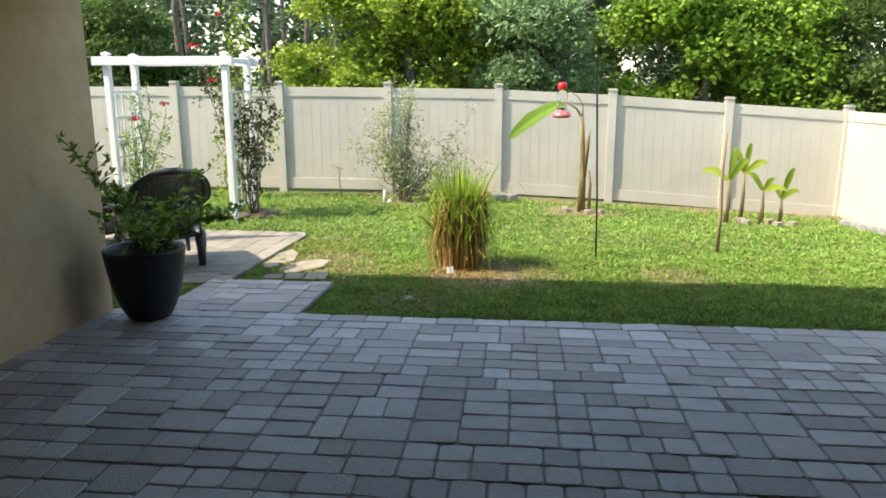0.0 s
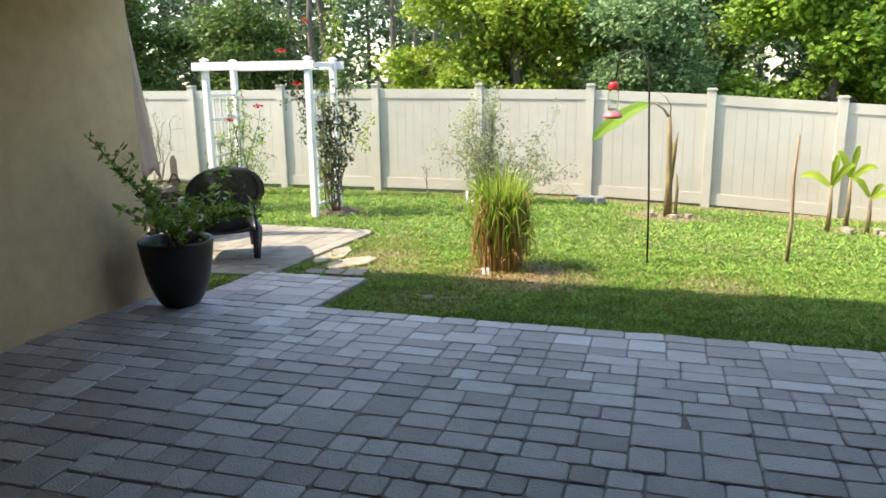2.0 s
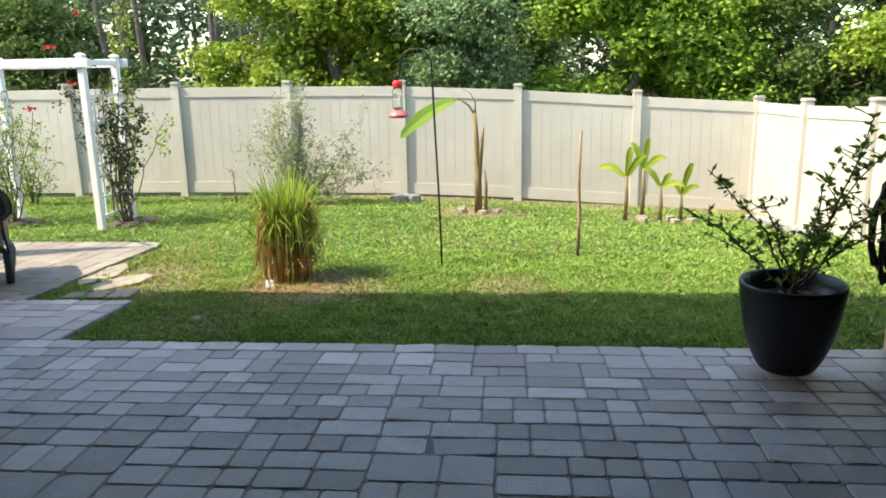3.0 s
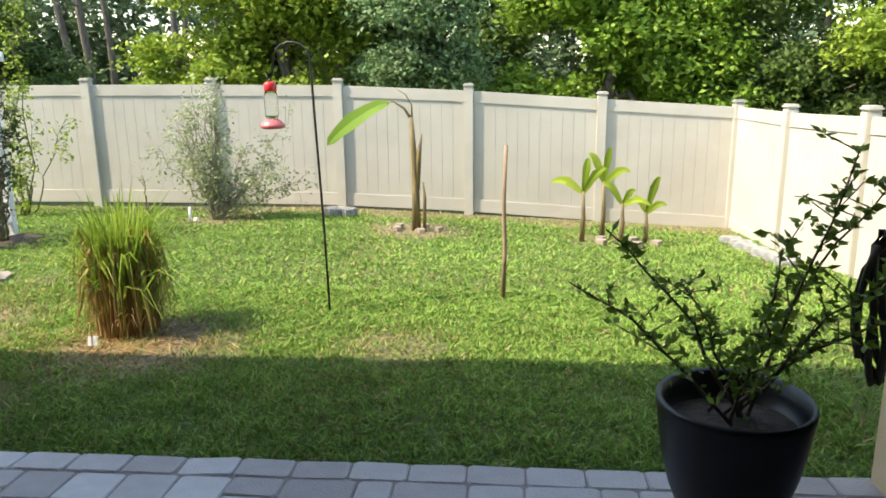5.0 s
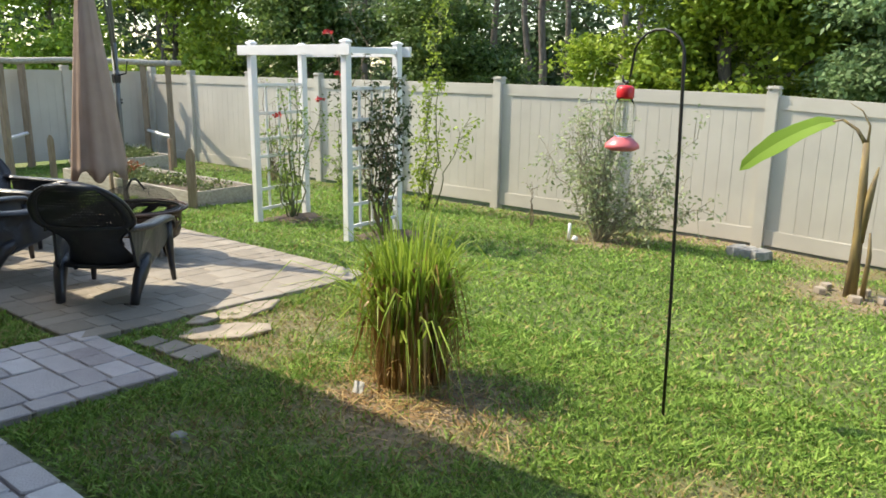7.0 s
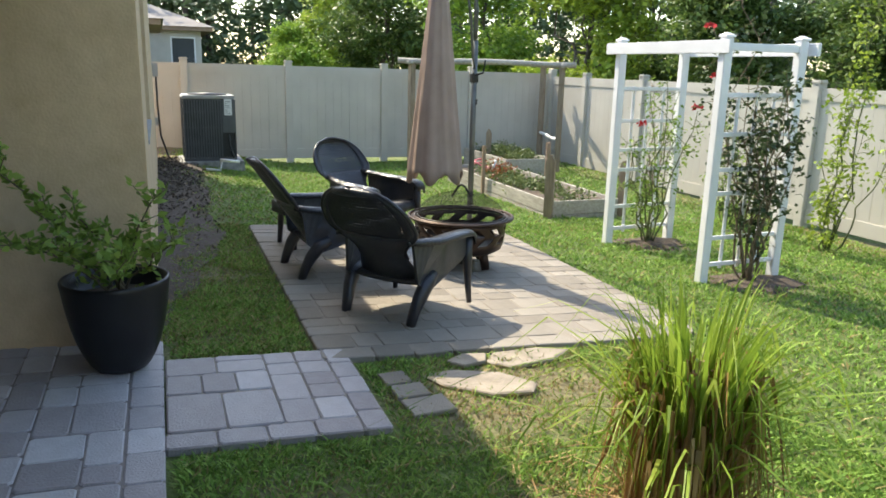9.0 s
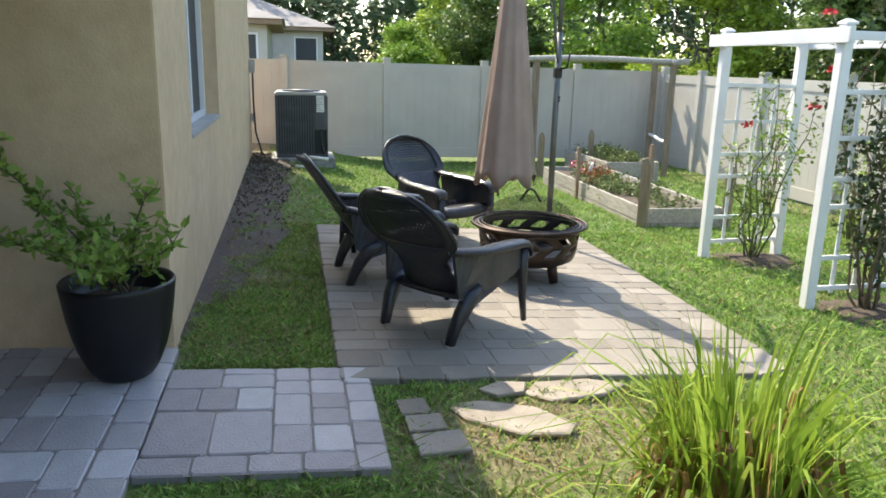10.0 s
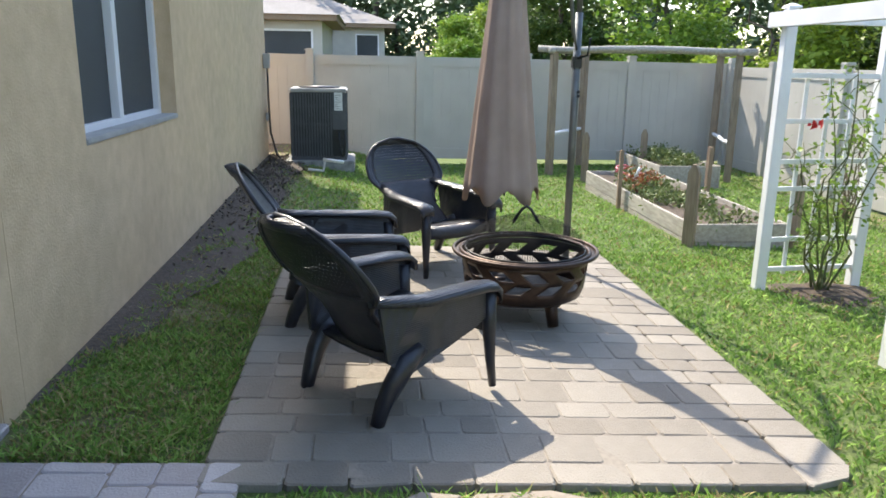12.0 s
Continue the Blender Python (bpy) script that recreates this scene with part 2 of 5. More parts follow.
def glass(name, rough=0.0):
    m = bpy.data.materials.new(name)
    m.use_nodes = True
    p = m.node_tree.nodes["Principled BSDF"]
    p.inputs["Transmission Weight"].default_value, p.inputs["Roughness"].default_value = 1.0, rough
    p.inputs["Base Color"].default_value = (0.97, 0.98, 0.97, 1)
    p.inputs["IOR"].default_value = 1.2
    return m


M_GLASS = glass("clear_glass")


def ground_mat():
    m = bpy.data.materials.new("lawn_soil")
    m.use_nodes = True
    N, L = m.node_tree.nodes, m.node_tree.links
    p = N["Principled BSDF"]
    p.inputs["Roughness"].default_value = 0.95
    co = N.new("ShaderNodeTexCoord")
    n1, n2 = N.new("ShaderNodeTexNoise"), N.new("ShaderNodeTexNoise")
    n1.inputs["Scale"].default_value, n1.inputs["Detail"].default_value = 30, 8
    n2.inputs["Scale"].default_value, n2.inputs["Detail"].default_value = 1.1, 6
    L.new(co.outputs["Object"], n1.inputs[0]), L.new(co.outputs["Object"], n2.inputs[0])
    green, dirt = N.new("ShaderNodeValToRGB"), N.new("ShaderNodeValToRGB")
    ramp_set(green, [(0.3, (0.05, 0.075, 0.018)), (0.6, (0.10, 0.145, 0.03)), (0.8, (0.17, 0.20, 0.06))])
    ramp_set(dirt, [(0.3, (0.12, 0.085, 0.052)), (0.7, (0.29, 0.22, 0.14))])
    L.new(n1.outputs[0], green.inputs[0]), L.new(n1.outputs[0], dirt.inputs[0])
    at = N.new("ShaderNodeAttribute")
    at.attribute_name = "bare"
    add = N.new("ShaderNodeMath")
    L.new(at.outputs["Fac"], add.inputs[0])
    sc = N.new("ShaderNodeMapRange")
    sc.inputs[1].default_value, sc.inputs[2].default_value, sc.inputs[3].default_value, sc.inputs[4].default_value = 0.35, 0.7, -0.3, 0.3
    L.new(n2.outputs[0], sc.inputs[0]), L.new(sc.outputs[0], add.inputs[1])
    add.use_clamp = True
    mx = N.new("ShaderNodeMixRGB")
    L.new(add.outputs[0], mx.inputs[0]), L.new(green.outputs[0], mx.inputs[1]), L.new(dirt.outputs[0], mx.inputs[2])
    L.new(mx.outputs[0], p.inputs["Base Color"])
    bp = N.new("ShaderNodeBump")
    bp.inputs["Strength"].default_value, bp.inputs["Distance"].default_value = 0.8, 0.03
    L.new(n1.outputs[0], bp.inputs["Height"]), L.new(bp.outputs[0], p.inputs["Normal"])
    return m


M_GROUND = ground_mat()


# ---- building helpers ----
def smooth01(v):
    v = min(1.0, max(0.0, v))
    return v * v * (3 - 2 * v)


def G(x, y):
    """The height of the ground: level by the house, falling towards the fences."""
    g = -0.046 * max(0.0, min(y, 14.0) - 3.6)
    g -= 0.05 * max(0.0, min(x, 6.0) + 0.5) * smooth01((y - 6) / 6)
    k = smooth01((-5.5 - x) / 5.5)
    if y > 3.6:
        g = g * (1 - k) - 0.33 * smooth01((y - 4.6) / 2.6) * k
    return g


def mesh_from(name, verts, faces, material=None, parent=None, smooth=False):
    me = bpy.data.meshes.new(name)
    me.from_pydata([tuple(v) for v in verts], [], faces)
    if material:
        me.materials.append(material)
    if smooth:
        me.polygons.foreach_set("use_smooth", [True] * len(me.polygons))
    ob = new(name, me)
    ob.parent = parent
    return ob


def thing(name, at, label, category, group="", rz=0.0, kind=""):
    e = new(name)
    e.empty_display_size = 0.1
    e.matrix_basis = pose(at[0], at[1], at[2], 0, 0, rz)
    return tagged(e, label, category, group, kind)


def box_data(lo, hi, bevel=0.0, m=None):
    bm = bmesh.new()
    bmesh.ops.create_cube(bm, size=1)
    for v in bm.verts:
        v.co = Vector([(a + b) / 2 + c * (b - a) for a, b, c in zip(lo, hi, v.co)])
    if bevel:
        bmesh.ops.bevel(bm, geom=list(bm.edges), offset=bevel, segments=2, affect="EDGES", clamp_overlap=True)
    if m:
        bmesh.ops.transform(bm, matrix=m, verts=bm.verts)
    return bm


def box(name, lo, hi, material, parent=None, bevel=0.004, m=None):
    bm = box_data(lo, hi, bevel, m)
    me = bpy.data.meshes.new(name)
    bm.to_mesh(me)
    bm.free()
    me.materials.append(material)
    ob = new(name, me)
    ob.parent = parent
    return ob


def boxes(name, list_of, material, parent=None, bevel=0.003):
    """Several bars that make up one part."""
    me = bpy.data.meshes.new(name)
    total = bmesh.new()
    for item in list_of:
        tmp = bpy.data.meshes.new("tmp")
        b = box_data(item[0], item[1], bevel, item[2] if len(item) > 2 else None)
        b.to_mesh(tmp)
        b.free()
        total.from_mesh(tmp)
        bpy.data.meshes.remove(tmp)
    total.to_mesh(me)
    total.free()
    me.materials.append(material)
    ob = new(name, me)
    ob.parent = parent
    return ob


def tube_geo(pts, radii, sides=8, base=0):
    pts = [Vector(p) for p in pts]
    V, F = [], []
    for i, p in enumerate(pts):
        d = (pts[min(i + 1, len(pts) - 1)] - pts[max(i - 1, 0)]).normalized()
        a = d.cross(Vector((0.31, 0.2, 0.93) if abs(d.z) < 0.9 else (1, 0.1, 0))).normalized()
        b = d.cross(a)
        r = radii[i] if isinstance(radii, (list, tuple)) else radii
        for k in range(sides):
            t = 2 * math.pi * k / sides
            V.append(p + r * (math.cos(t) * a + math.sin(t) * b))
    n = len(pts)
    for i in range(n - 1):
        for k in range(sides):
            k2 = (k + 1) % sides
            F.append((base + i * sides + k, base + i * sides + k2, base + (i + 1) * sides + k2, base + (i + 1) * sides + k))
    F.append(tuple(base + k for k in range(sides - 1, -1, -1)))
    F.append(tuple(base + (n - 1) * sides + k for k in range(sides)))
    return V, F


def tubes(name, list_of, material, parent=None, sides=8):
    V, F = [], []
    for pts, r in list_of:
        v, f = tube_geo(pts, r, sides, len(V))
        V += v
        F += f
    return mesh_from(name, V, F, material, parent, True)


def lathe(name, profile, material, parent=None, seg=40, closed=False, squash=1.0):
    V, F = [], []
    n = len(profile)
    for k in range(seg):
        t = 2 * math.pi * k / seg
        for r, z in profile:
            V.append((r * math.cos(t), r * math.sin(t) * squash, z))
    for k in range(seg):
        for i in range(n if closed else n - 1):
            j = (i + 1) % n
            k2 = (k + 1) % seg
            F.append((k * n + i, k2 * n + i, k2 * n + j, k * n + j))
    return mesh_from(name, V, F, material, parent, True)


rng = np.random.default_rng(7)


def quads_mesh(name, P, material, parent=None, tones=None, kind=""):
    """A mesh of many separate four-cornered leaves: P is n x 4 x 3."""
    n = len(P)
    me = bpy.data.meshes.new(name)
    me.vertices.add(4 * n)
    me.vertices.foreach_set("co", P.reshape(-1).astype(np.float32))
    me.loops.add(4 * n)
    me.loops.foreach_set("vertex_index", np.arange(4 * n, dtype=np.int32))
    me.polygons.add(n)
    me.polygons.foreach_set("loop_start", np.arange(0, 4 * n, 4, dtype=np.int32))
    me.update(calc_edges=True)
    at = me.attributes.new("tone", "FLOAT", "FACE")
    at.data.foreach_set("value", (rng.random(n) if tones is None else tones).astype(np.float32))
    me.materials.append(material)
    ob = new(name, me)
    ob.parent = parent
    return tagged(ob, kind=kind) if kind else ob


def leaf_quads(C, length, width, up=0.2, droop=0.0, level=0.0):
    """Leaves round the places C: pointed four-cornered blades in all directions."""
    n = len(C)
    d = rng.normal(size=(n, 3))
    d[:, 2] = d[:, 2] * 0.6 + up
    d /= np.linalg.norm(d, axis=1)[:, None]
    s = np.cross(d, rng.normal(size=(n, 3)) + np.array([0, 0, level]))
    s /= np.linalg.norm(s, axis=1)[:, None]
    ln = (length * rng.uniform(0.6, 1.3, n))[:, None]
    w = (width * rng.uniform(0.6, 1.3, n))[:, None]
    tip = C + d * ln
    tip[:, 2] -= droop * ln[:, 0]
    mid = C + d * ln * 0.45
    return np.stack([C, mid + s * w / 2, tip, mid - s * w / 2], axis=1)


def crown_points(blobs, per, shell=0.55):
    """Leaf places in many small clumps set over ellipsoids (x, y, z, rx, ry, rz, number of clumps)."""
    out = []
    for x, y, z, rx, ry, rz, n in blobs:
        u = rng.normal(size=(n, 3))
        u /= np.linalg.norm(u, axis=1)[:, None]
        r = rng.uniform(shell, 1.06, n)[:, None]
        c = u * r * np.array([rx, ry, rz]) + np.array([x, y, z])
        k = rng.uniform(0.09, 0.24, n) * min(rx, rz) ** 0.6
        pts = np.repeat(c, per, axis=0) + rng.normal(size=(n * per, 3)) * np.repeat(k, per)[:, None] * np.array([1, 1, 0.6])
        out.append(pts)
    return np.concatenate(out)


def wobble(a, b, n, amount):
    a, b = Vector(a), Vector(b)
    return [a.lerp(b, i / n) + Vector(rng.normal(size=3)) * amount * (0 < i) * (a - b).length for i in range(n + 1)]


# ---- ground ----
BARE = [(-0.25, 6.1, 0.6, 0.9), (1.3, 6.15, 0.35, 0.7), (-1.7, 6.5, 0.5, 0.75), (0.9, 10.8, 0.6, 0.9), (-2.0, 7.4, 0.4, 0.4), (-0.75, 5.15, 0.35, 0.5), (3.2, 10.6, 0.5, 0.6), (-4.95, 9.4, 0.3, 0.7), (-3.4, 9.4, 0.35, 0.7), (-1.72, 11.1, 0.45, 0.8), (-1.6, 6.1, 0.5, 0.7)]


def bare(x, y):
    """How bare the lawn is: worn patches, the strip by the house and the one along the fence."""
    v = 0.0
    for cx, cy, r, k in BARE:
        v = max(v, k * smooth01(1.5 - math.hypot(x - cx, y - cy) / r))
    v = max(v, (0.75 if x > -2.5 else 0.35) * smooth01((y - 11.5 + 0.12 * math.sin(3 * x)) / 0.4) * (x < 5.2 and y < 12.6))
    if x < -2.4 and y < 5.4:
        v = max(v, 0.35 + 0.4 * noise.noise((x * 1.7, y * 1.7, 2.0)))
        v = max(v, 0.95 * smooth01((4.66 + 0.5 * smooth01((-2.9 - x) / 2.2) + 0.06 * math.sin(2.3 * x) + 0.28 * noise.noise((x * 2.1, y * 2.1, 8.0)) - y) / 0.34))
    return v


def make_ground():
    xs = [-260, -120, -60, -35, -22, -16] + [-13 + 0.2 * i for i in range(96)] + [7, 9, 14, 25, 60, 120, 260]
    ys = [-260, -90, -30, -10, -3] + [0.25 * i for i in range(1, 14)] + [3.6 + 0.2 * i for i in range(47)] + [13.5, 15, 20, 30, 60, 120, 260]
    V = [(x, y, G(x, y) - 0.02) for y in ys for x in xs]
    n = len(xs)
    F = [(j * n + i, j * n + i + 1, (j + 1) * n + i + 1, (j + 1) * n + i) for j in range(len(ys) - 1) for i in range(n - 1)]
    ob = mesh_from("ground", V, F, M_GROUND, None, True)
    at = ob.data.attributes.new("bare", "FLOAT", "POINT")
    at.data.foreach_set("value", [bare(x, y) for x, y, z in V])
    return tagged(ob, "green lawn with worn sandy patches", "lawn", kind="structure")


make_ground()


def sheet(name, x0, x1, y0, y1, dz, material, label, step=0.25):
    nx, ny = max(1, round((x1 - x0) / step)), max(1, round((y1 - y0) / step))
    V = [(x0 + (x1 - x0) * i / nx, y0 + (y1 - y0) * j / ny, 0) for j in range(ny + 1) for i in range(nx + 1)]
    V = [(x, y, G(x, y) + dz) for x, y, z in V]
    F = [(j * (nx + 1) + i, j * (nx + 1) + i + 1, (j + 1) * (nx + 1) + i + 1, (j + 1) * (nx + 1) + i) for j in range(ny) for i in range(nx)]
    return tagged(mesh_from(name, V, F, material), label, "paving", kind="structure")


patio = sheet("patio", -2.715, 3.9, -3.0, 4.62, 0.006, M_SAND, "dark sand bed under grey concrete pavers")
path_paving = sheet("pavement_path", -2.42, -1.43, 4.63, 5.57, 0.006, M_SAND_PALE, "sand bed under a short paver path")
fire_patio = sheet("pavement_fire_patio", -5.86, -2.32, 5.46, 7.6, 0.008, M_SAND_PALE, "sand bed under a square paver terrace")
# dark strip of bare soil along the house
def strip_edge(x):
    return 4.61 + 0.5 * smooth01((-2.9 - x) / 2.2) + 0.05 * math.sin(3.1 * x) + 0.03 * math.sin(7.7 * x)


sx = [-2.9 - 0.1 * i for i in range(81)]
sv = [(x, 4.59 + (strip_edge(x) - 4.59) * j / 3, G(x, 4.6) - 0.004 - 0.004 * j) for x in sx for j in range(4)]
soil_strip = tagged(mesh_from("ground_strip", sv, [(4 * i + j, 4 * i + j + 1, 4 * i + j + 5, 4 * i + j + 4) for i in range(80) for j in range(3)], M_MULCH, None, True),
                    "strip of dark soil and mulch along the wall", "soil", kind="structure")

# ---- the house ----
WALL_X, WALL_Y, WALL_END, TOP = -2.71, 4.6, -11.0, 3.2
WIN = (-5.78, -3.88, 0.93, 2.35)


def wall(name, lo, hi, label, paint=M_STUCCO):
    return tagged(box(name, lo, hi, paint, None, 0.0 if "garden" in name else 0.006), label, "wall", kind="structure")


wall("wall_lanai_west", (WALL_X - 0.2, -3.0, -0.3), (WALL_X, WALL_Y, TOP), "tan stucco wall beside the covered patio")
# the garden wall, built round its window
wall("wall_garden_a", (WIN[1], WALL_Y - 0.2, -0.4), (WALL_X - 0.2, WALL_Y - 0.002, TOP), "tan stucco house wall")
wall("wall_garden_b", (WALL_END, WALL_Y - 0.2, -0.5), (WIN[0], WALL_Y - 0.002, TOP), "tan stucco house wall")
wall("wall_garden_c", (WIN[0], WALL_Y - 0.2, -0.4), (WIN[1], WALL_Y - 0.002, WIN[2]), "tan stucco house wall under the window")
wall("wall_garden_d", (WIN[0], WALL_Y - 0.2, WIN[3]), (WIN[1], WALL_Y - 0.002, TOP), "tan stucco house wall over the window")
wall("wall_west_end", (WALL_END, -3.0, -0.5), (WALL_END + 0.2, WALL_Y - 0.2, TOP), "tan stucco end wall of the house")
# added closing walls, the back one unseen, blackened to limit bounced light inside
wall("wall_lanai_back", (WALL_X - 0.2, -3.2, -0.3), (3.7, -3.0, TOP), "unseen closing wall behind the covered patio, blackened to cut bounced light", M_LANAI_SHADE)
wall("wall_lanai_east", (3.44, -3.0, -0.3), (3.64, 4.36, TOP), "closing wall beside the covered patio, coloured black for its deep shade", M_LANAI_SHADE)
wall("wall_column", (3.36, 4.36, -0.3), (3.68, 4.6, TOP), "tan stucco corner column of the covered patio")
# beam out of view, its height chosen to keep sky light off the patio
wall("wall_beam", (WALL_X, 4.3, 2.25), (3.36, 4.58, TOP), "unseen tan stucco beam over the patio opening, hung low to block sky light")
tagged(box("ceiling", (WALL_X - 0.2, -3.2, 3.1), (3.5, 4.3, 3.16), M_CEIL, None, 0), "pale ceiling of the covered patio", "ceiling", kind="structure")
tagged(box("floor_inside", (WALL_END + 0.2, -3.0, -0.1), (WALL_X - 0.2, 4.4, 0.0), M_CONC, None, 0), "plain floor inside the house", "floor", kind="structure")
box("roof", (WALL_END - 0.45, -3.6, TOP), (9.5, 4.86, TOP + 0.14), M_ROOF, None, 0.01)
rf = bpy.data.objects["roof"]
tagged(rf, "overhanging eaves of the house roof", "roof", kind="structure")
rv = [(WALL_END - 0.5, -3.6, 3.345), (9.5, -3.6, 3.345), (9.5, 4.80, 3.345), (WALL_END - 0.5, 4.80, 3.345), (WALL_END + 4, 0.8, 4.9), (5.5, 0.8, 4.9)]
tagged(mesh_from("roof_hip", rv, [(0, 1, 5, 4), (1, 2, 5), (2, 3, 4, 5), (3, 0, 4), (3, 2, 1, 0)], M_ROOF), "dark shingled hip roof", "roof", kind="structure")


def house_window():
    x0, x1, z0, z1 = WIN
    e = thing("window_1", (0, 0, 0), "white framed sliding window with dark insect screens", "window", kind="structure")
    fy = WALL_Y - 0.175
    bars = [((x0, fy, z0), (x0 + 0.06, fy + 0.06, z1)), ((x1 - 0.06, fy, z0), (x1, fy + 0.06, z1)),
            ((x0 + 0.06, fy, z0), (x1 - 0.06, fy + 0.06, z0 + 0.06)), ((x0 + 0.06, fy, z1 - 0.06), (x1 - 0.06, fy + 0.06, z1)),
            ((-4.86, fy - 0.01, z0 + 0.06), (-4.78, fy + 0.07, z1 - 0.06))]
    boxes("frame", bars, M_WHITE, e)
    box("sill", (x0 + 0.002, fy + 0.062, z0 - 0.012), (x1 - 0.002, WALL_Y + 0.006, z0 + 0.022), M_CONC, e, 0.006)
    for a, b in ((x0 + 0.06, -4.86), (-4.78, x1 - 0.06)):
        box("screen", (a, fy + 0.012, z0 + 0.06), (b, fy + 0.02, z1 - 0.06), M_DARKSCREEN, e, 0)
    box("room_wall", (x0 - 0.2, 3.4, 0), (x1 + 0.2, 3.45, TOP), M_CEIL, e, 0)


house_window()


# ---- the fence ----
def fence_run(name, p0, p1, tops, posts, planks=11, label="tan vinyl privacy fence", faces_y=True, backside=False):
    """A run of panels between posts: post with a cap, two rails and tongued boards."""
    e = thing(name, (0, 0, 0), label, "fence", kind="structure")
    p0, p1 = Vector(p0), Vector(p1)
    d = (p1 - p0).normalized()
    ang = math.degrees(math.atan2(d.y, d.x))
    H = 1.74
    pm = None
    places = [(p0 + d * s, tops(s)) for s in posts]
    for c, top in places:
        if pm is None:
            a, b = box_data((-0.065, -0.065, -H - 0.25), (0.065, 0.065, 0), 0.008), box_data((-0.078, -0.078, 0.0), (0.078, 0.078, 0.05), 0.018)
            tmp = bpy.data.meshes.new("tmp")
            b.to_mesh(tmp)
            a.from_mesh(tmp)
            b.free()
            pm = bpy.data.meshes.new("post")
            a.to_mesh(pm)
            a.free()
            bpy.data.meshes.remove(tmp)
            pm.materials.append(M_VINYL)
        o = new("post", pm)
        o.parent = e
        o.matrix_basis = pose(c.x, c.y, top, 0, 0, ang)
    for (a, ta), (b, tb) in zip(places, places[1:]):
        ln = (b - a).length - 0.13
        s = a + d * 0.065
        shear = (tb - ta) / (b - a).length
        m = pose(s.x, s.y, ta, 0, 0, ang) @ Matrix(((1, 0, 0, 0), (0, 1, 0, 0), (shear, 0, 1, 0), (0, 0, 0, 1)))
        boxes("rail", [((0, -0.025, -0.20), (ln, 0.025, -0.045), m), ((0, -0.025, -H + 0.02), (ln, 0.025, -H + 0.2), m)], M_VINYL, e, 0.006)
        w = ln / planks
        boxes("board", [((i * w + 0.0007, -0.012, -H + 0.19), ((i + 1) * w - 0.0007, 0.010, -0.19), m) for i in range(planks)], M_VINYL, e, 0.0016)
    return e


def back_top(s):
    x = 5.07 - s
    return 1.34 + 0.03 * min(1, max(0, (-0.35 - x) / 4)) - 0.32 * smooth01((x + 1.2) / 8.5) * 1.28


fence_run("fence_back", (5.07, 12.36, 0), (-12.6, 12.26, 0), back_top, [1.805 * i for i in range(10)] + [17.6])
fence_run("fence_side", (5.07, 12.36, 0), (5.25, 0.0, 0), lambda s: back_top(0) + 0.42 * smooth01(s / 11), [0.0] + [1.8 * i for i in range(1, 7)], label="tan vinyl privacy fence in full sun")
fence_run("fence_far_side", (-12.62, 1.3, 0), (-12.6, 12.2, 0), lambda s: 1.50 - 0.007 * s, [0.2 + 1.8 * i for i in range(7)], planks=11, label="tan vinyl privacy fence in shade")


# ---- pots and their shrubs ----
def pot_mesh(parent):
    prof = [(0.0, 0.0), (0.125, 0.0), (0.145, 0.008), (0.165, 0.03), (0.194, 0.08), (0.222, 0.145), (0.246, 0.225), (0.264, 0.31), (0.276, 0.39), (0.283, 0.435), (0.285, 0.452), (0.277, 0.462), (0.263, 0.455), (0.252, 0.41), (0.236, 0.34), (0.0, 0.34)]
    lathe("body", [(0.88 * r, h) for r, h in prof], M_BLACKPOT, parent, 48)
    lathe("soil", [(0.0, 0.385), (0.11, 0.375), (0.218, 0.36)], M_SOIL, parent, 24)


def pot_plant(at, stems, label, leaf_len=0.06, density=26, leafy=M_LEAF_POT, mound=0, rz=0):
    p = thing("plant_pot", at, "large round black plastic plant pot on the pavers", "plant pot", "pots on the patio")
    pot_mesh(p)
    pl = thing("potted_shrub", (at[0], at[1], at[2] + 0.395), label, "shrub", "shrubs in pots", rz)
    lines, C = [], []
    for tip, bend, n in stems:
        b = Vector((rng.uniform(-0.06, 0.06), rng.uniform(-0.06, 0.06), 0))
        t = Vector(tip)
        pts = [b.lerp(t, i / 7) + Vector((0, 0, bend * math.sin(math.pi * i / 7))) + Vector(rng.normal(size=3)) * 0.008 for i in range(8)]
        lines.append((pts, [0.007 - 0.0006 * i for i in range(8)]))
        for k in range(n):
            f = rng.uniform(0.25, 1.0)
            i = min(6, int(f * 7))
            q = pts[i].lerp(pts[i + 1], f * 7 - i)
            C.append(q)
            if rng.random() < 0.25:
                side = q + Vector((rng.normal() * 0.07, rng.normal() * 0.07, rng.uniform(0.02, 0.09)))
                lines.append(([q, q.lerp(side, 0.5), side], 0.0025))
                C += [side, side, q.lerp(side, 0.6)]
    if mound:
        for k in range(mound):
            a, r = rng.uniform(0, 6.28), rng.uniform(0.02, 0.24)
            C.append(Vector((r * math.cos(a), r * math.sin(a), rng.uniform(0.02, 0.26))))
    tubes("stem", lines, M_TWIG, pl, 5)
    A = np.array([tuple(c) for c in C])
    A = np.repeat(A, 2, axis=0) + rng.normal(size=(2 * len(A), 3)) * 0.006
    quads_mesh("leaves", leaf_quads(A, leaf_len, leaf_len * 0.5, 0.35), leafy, pl, kind="stuff")


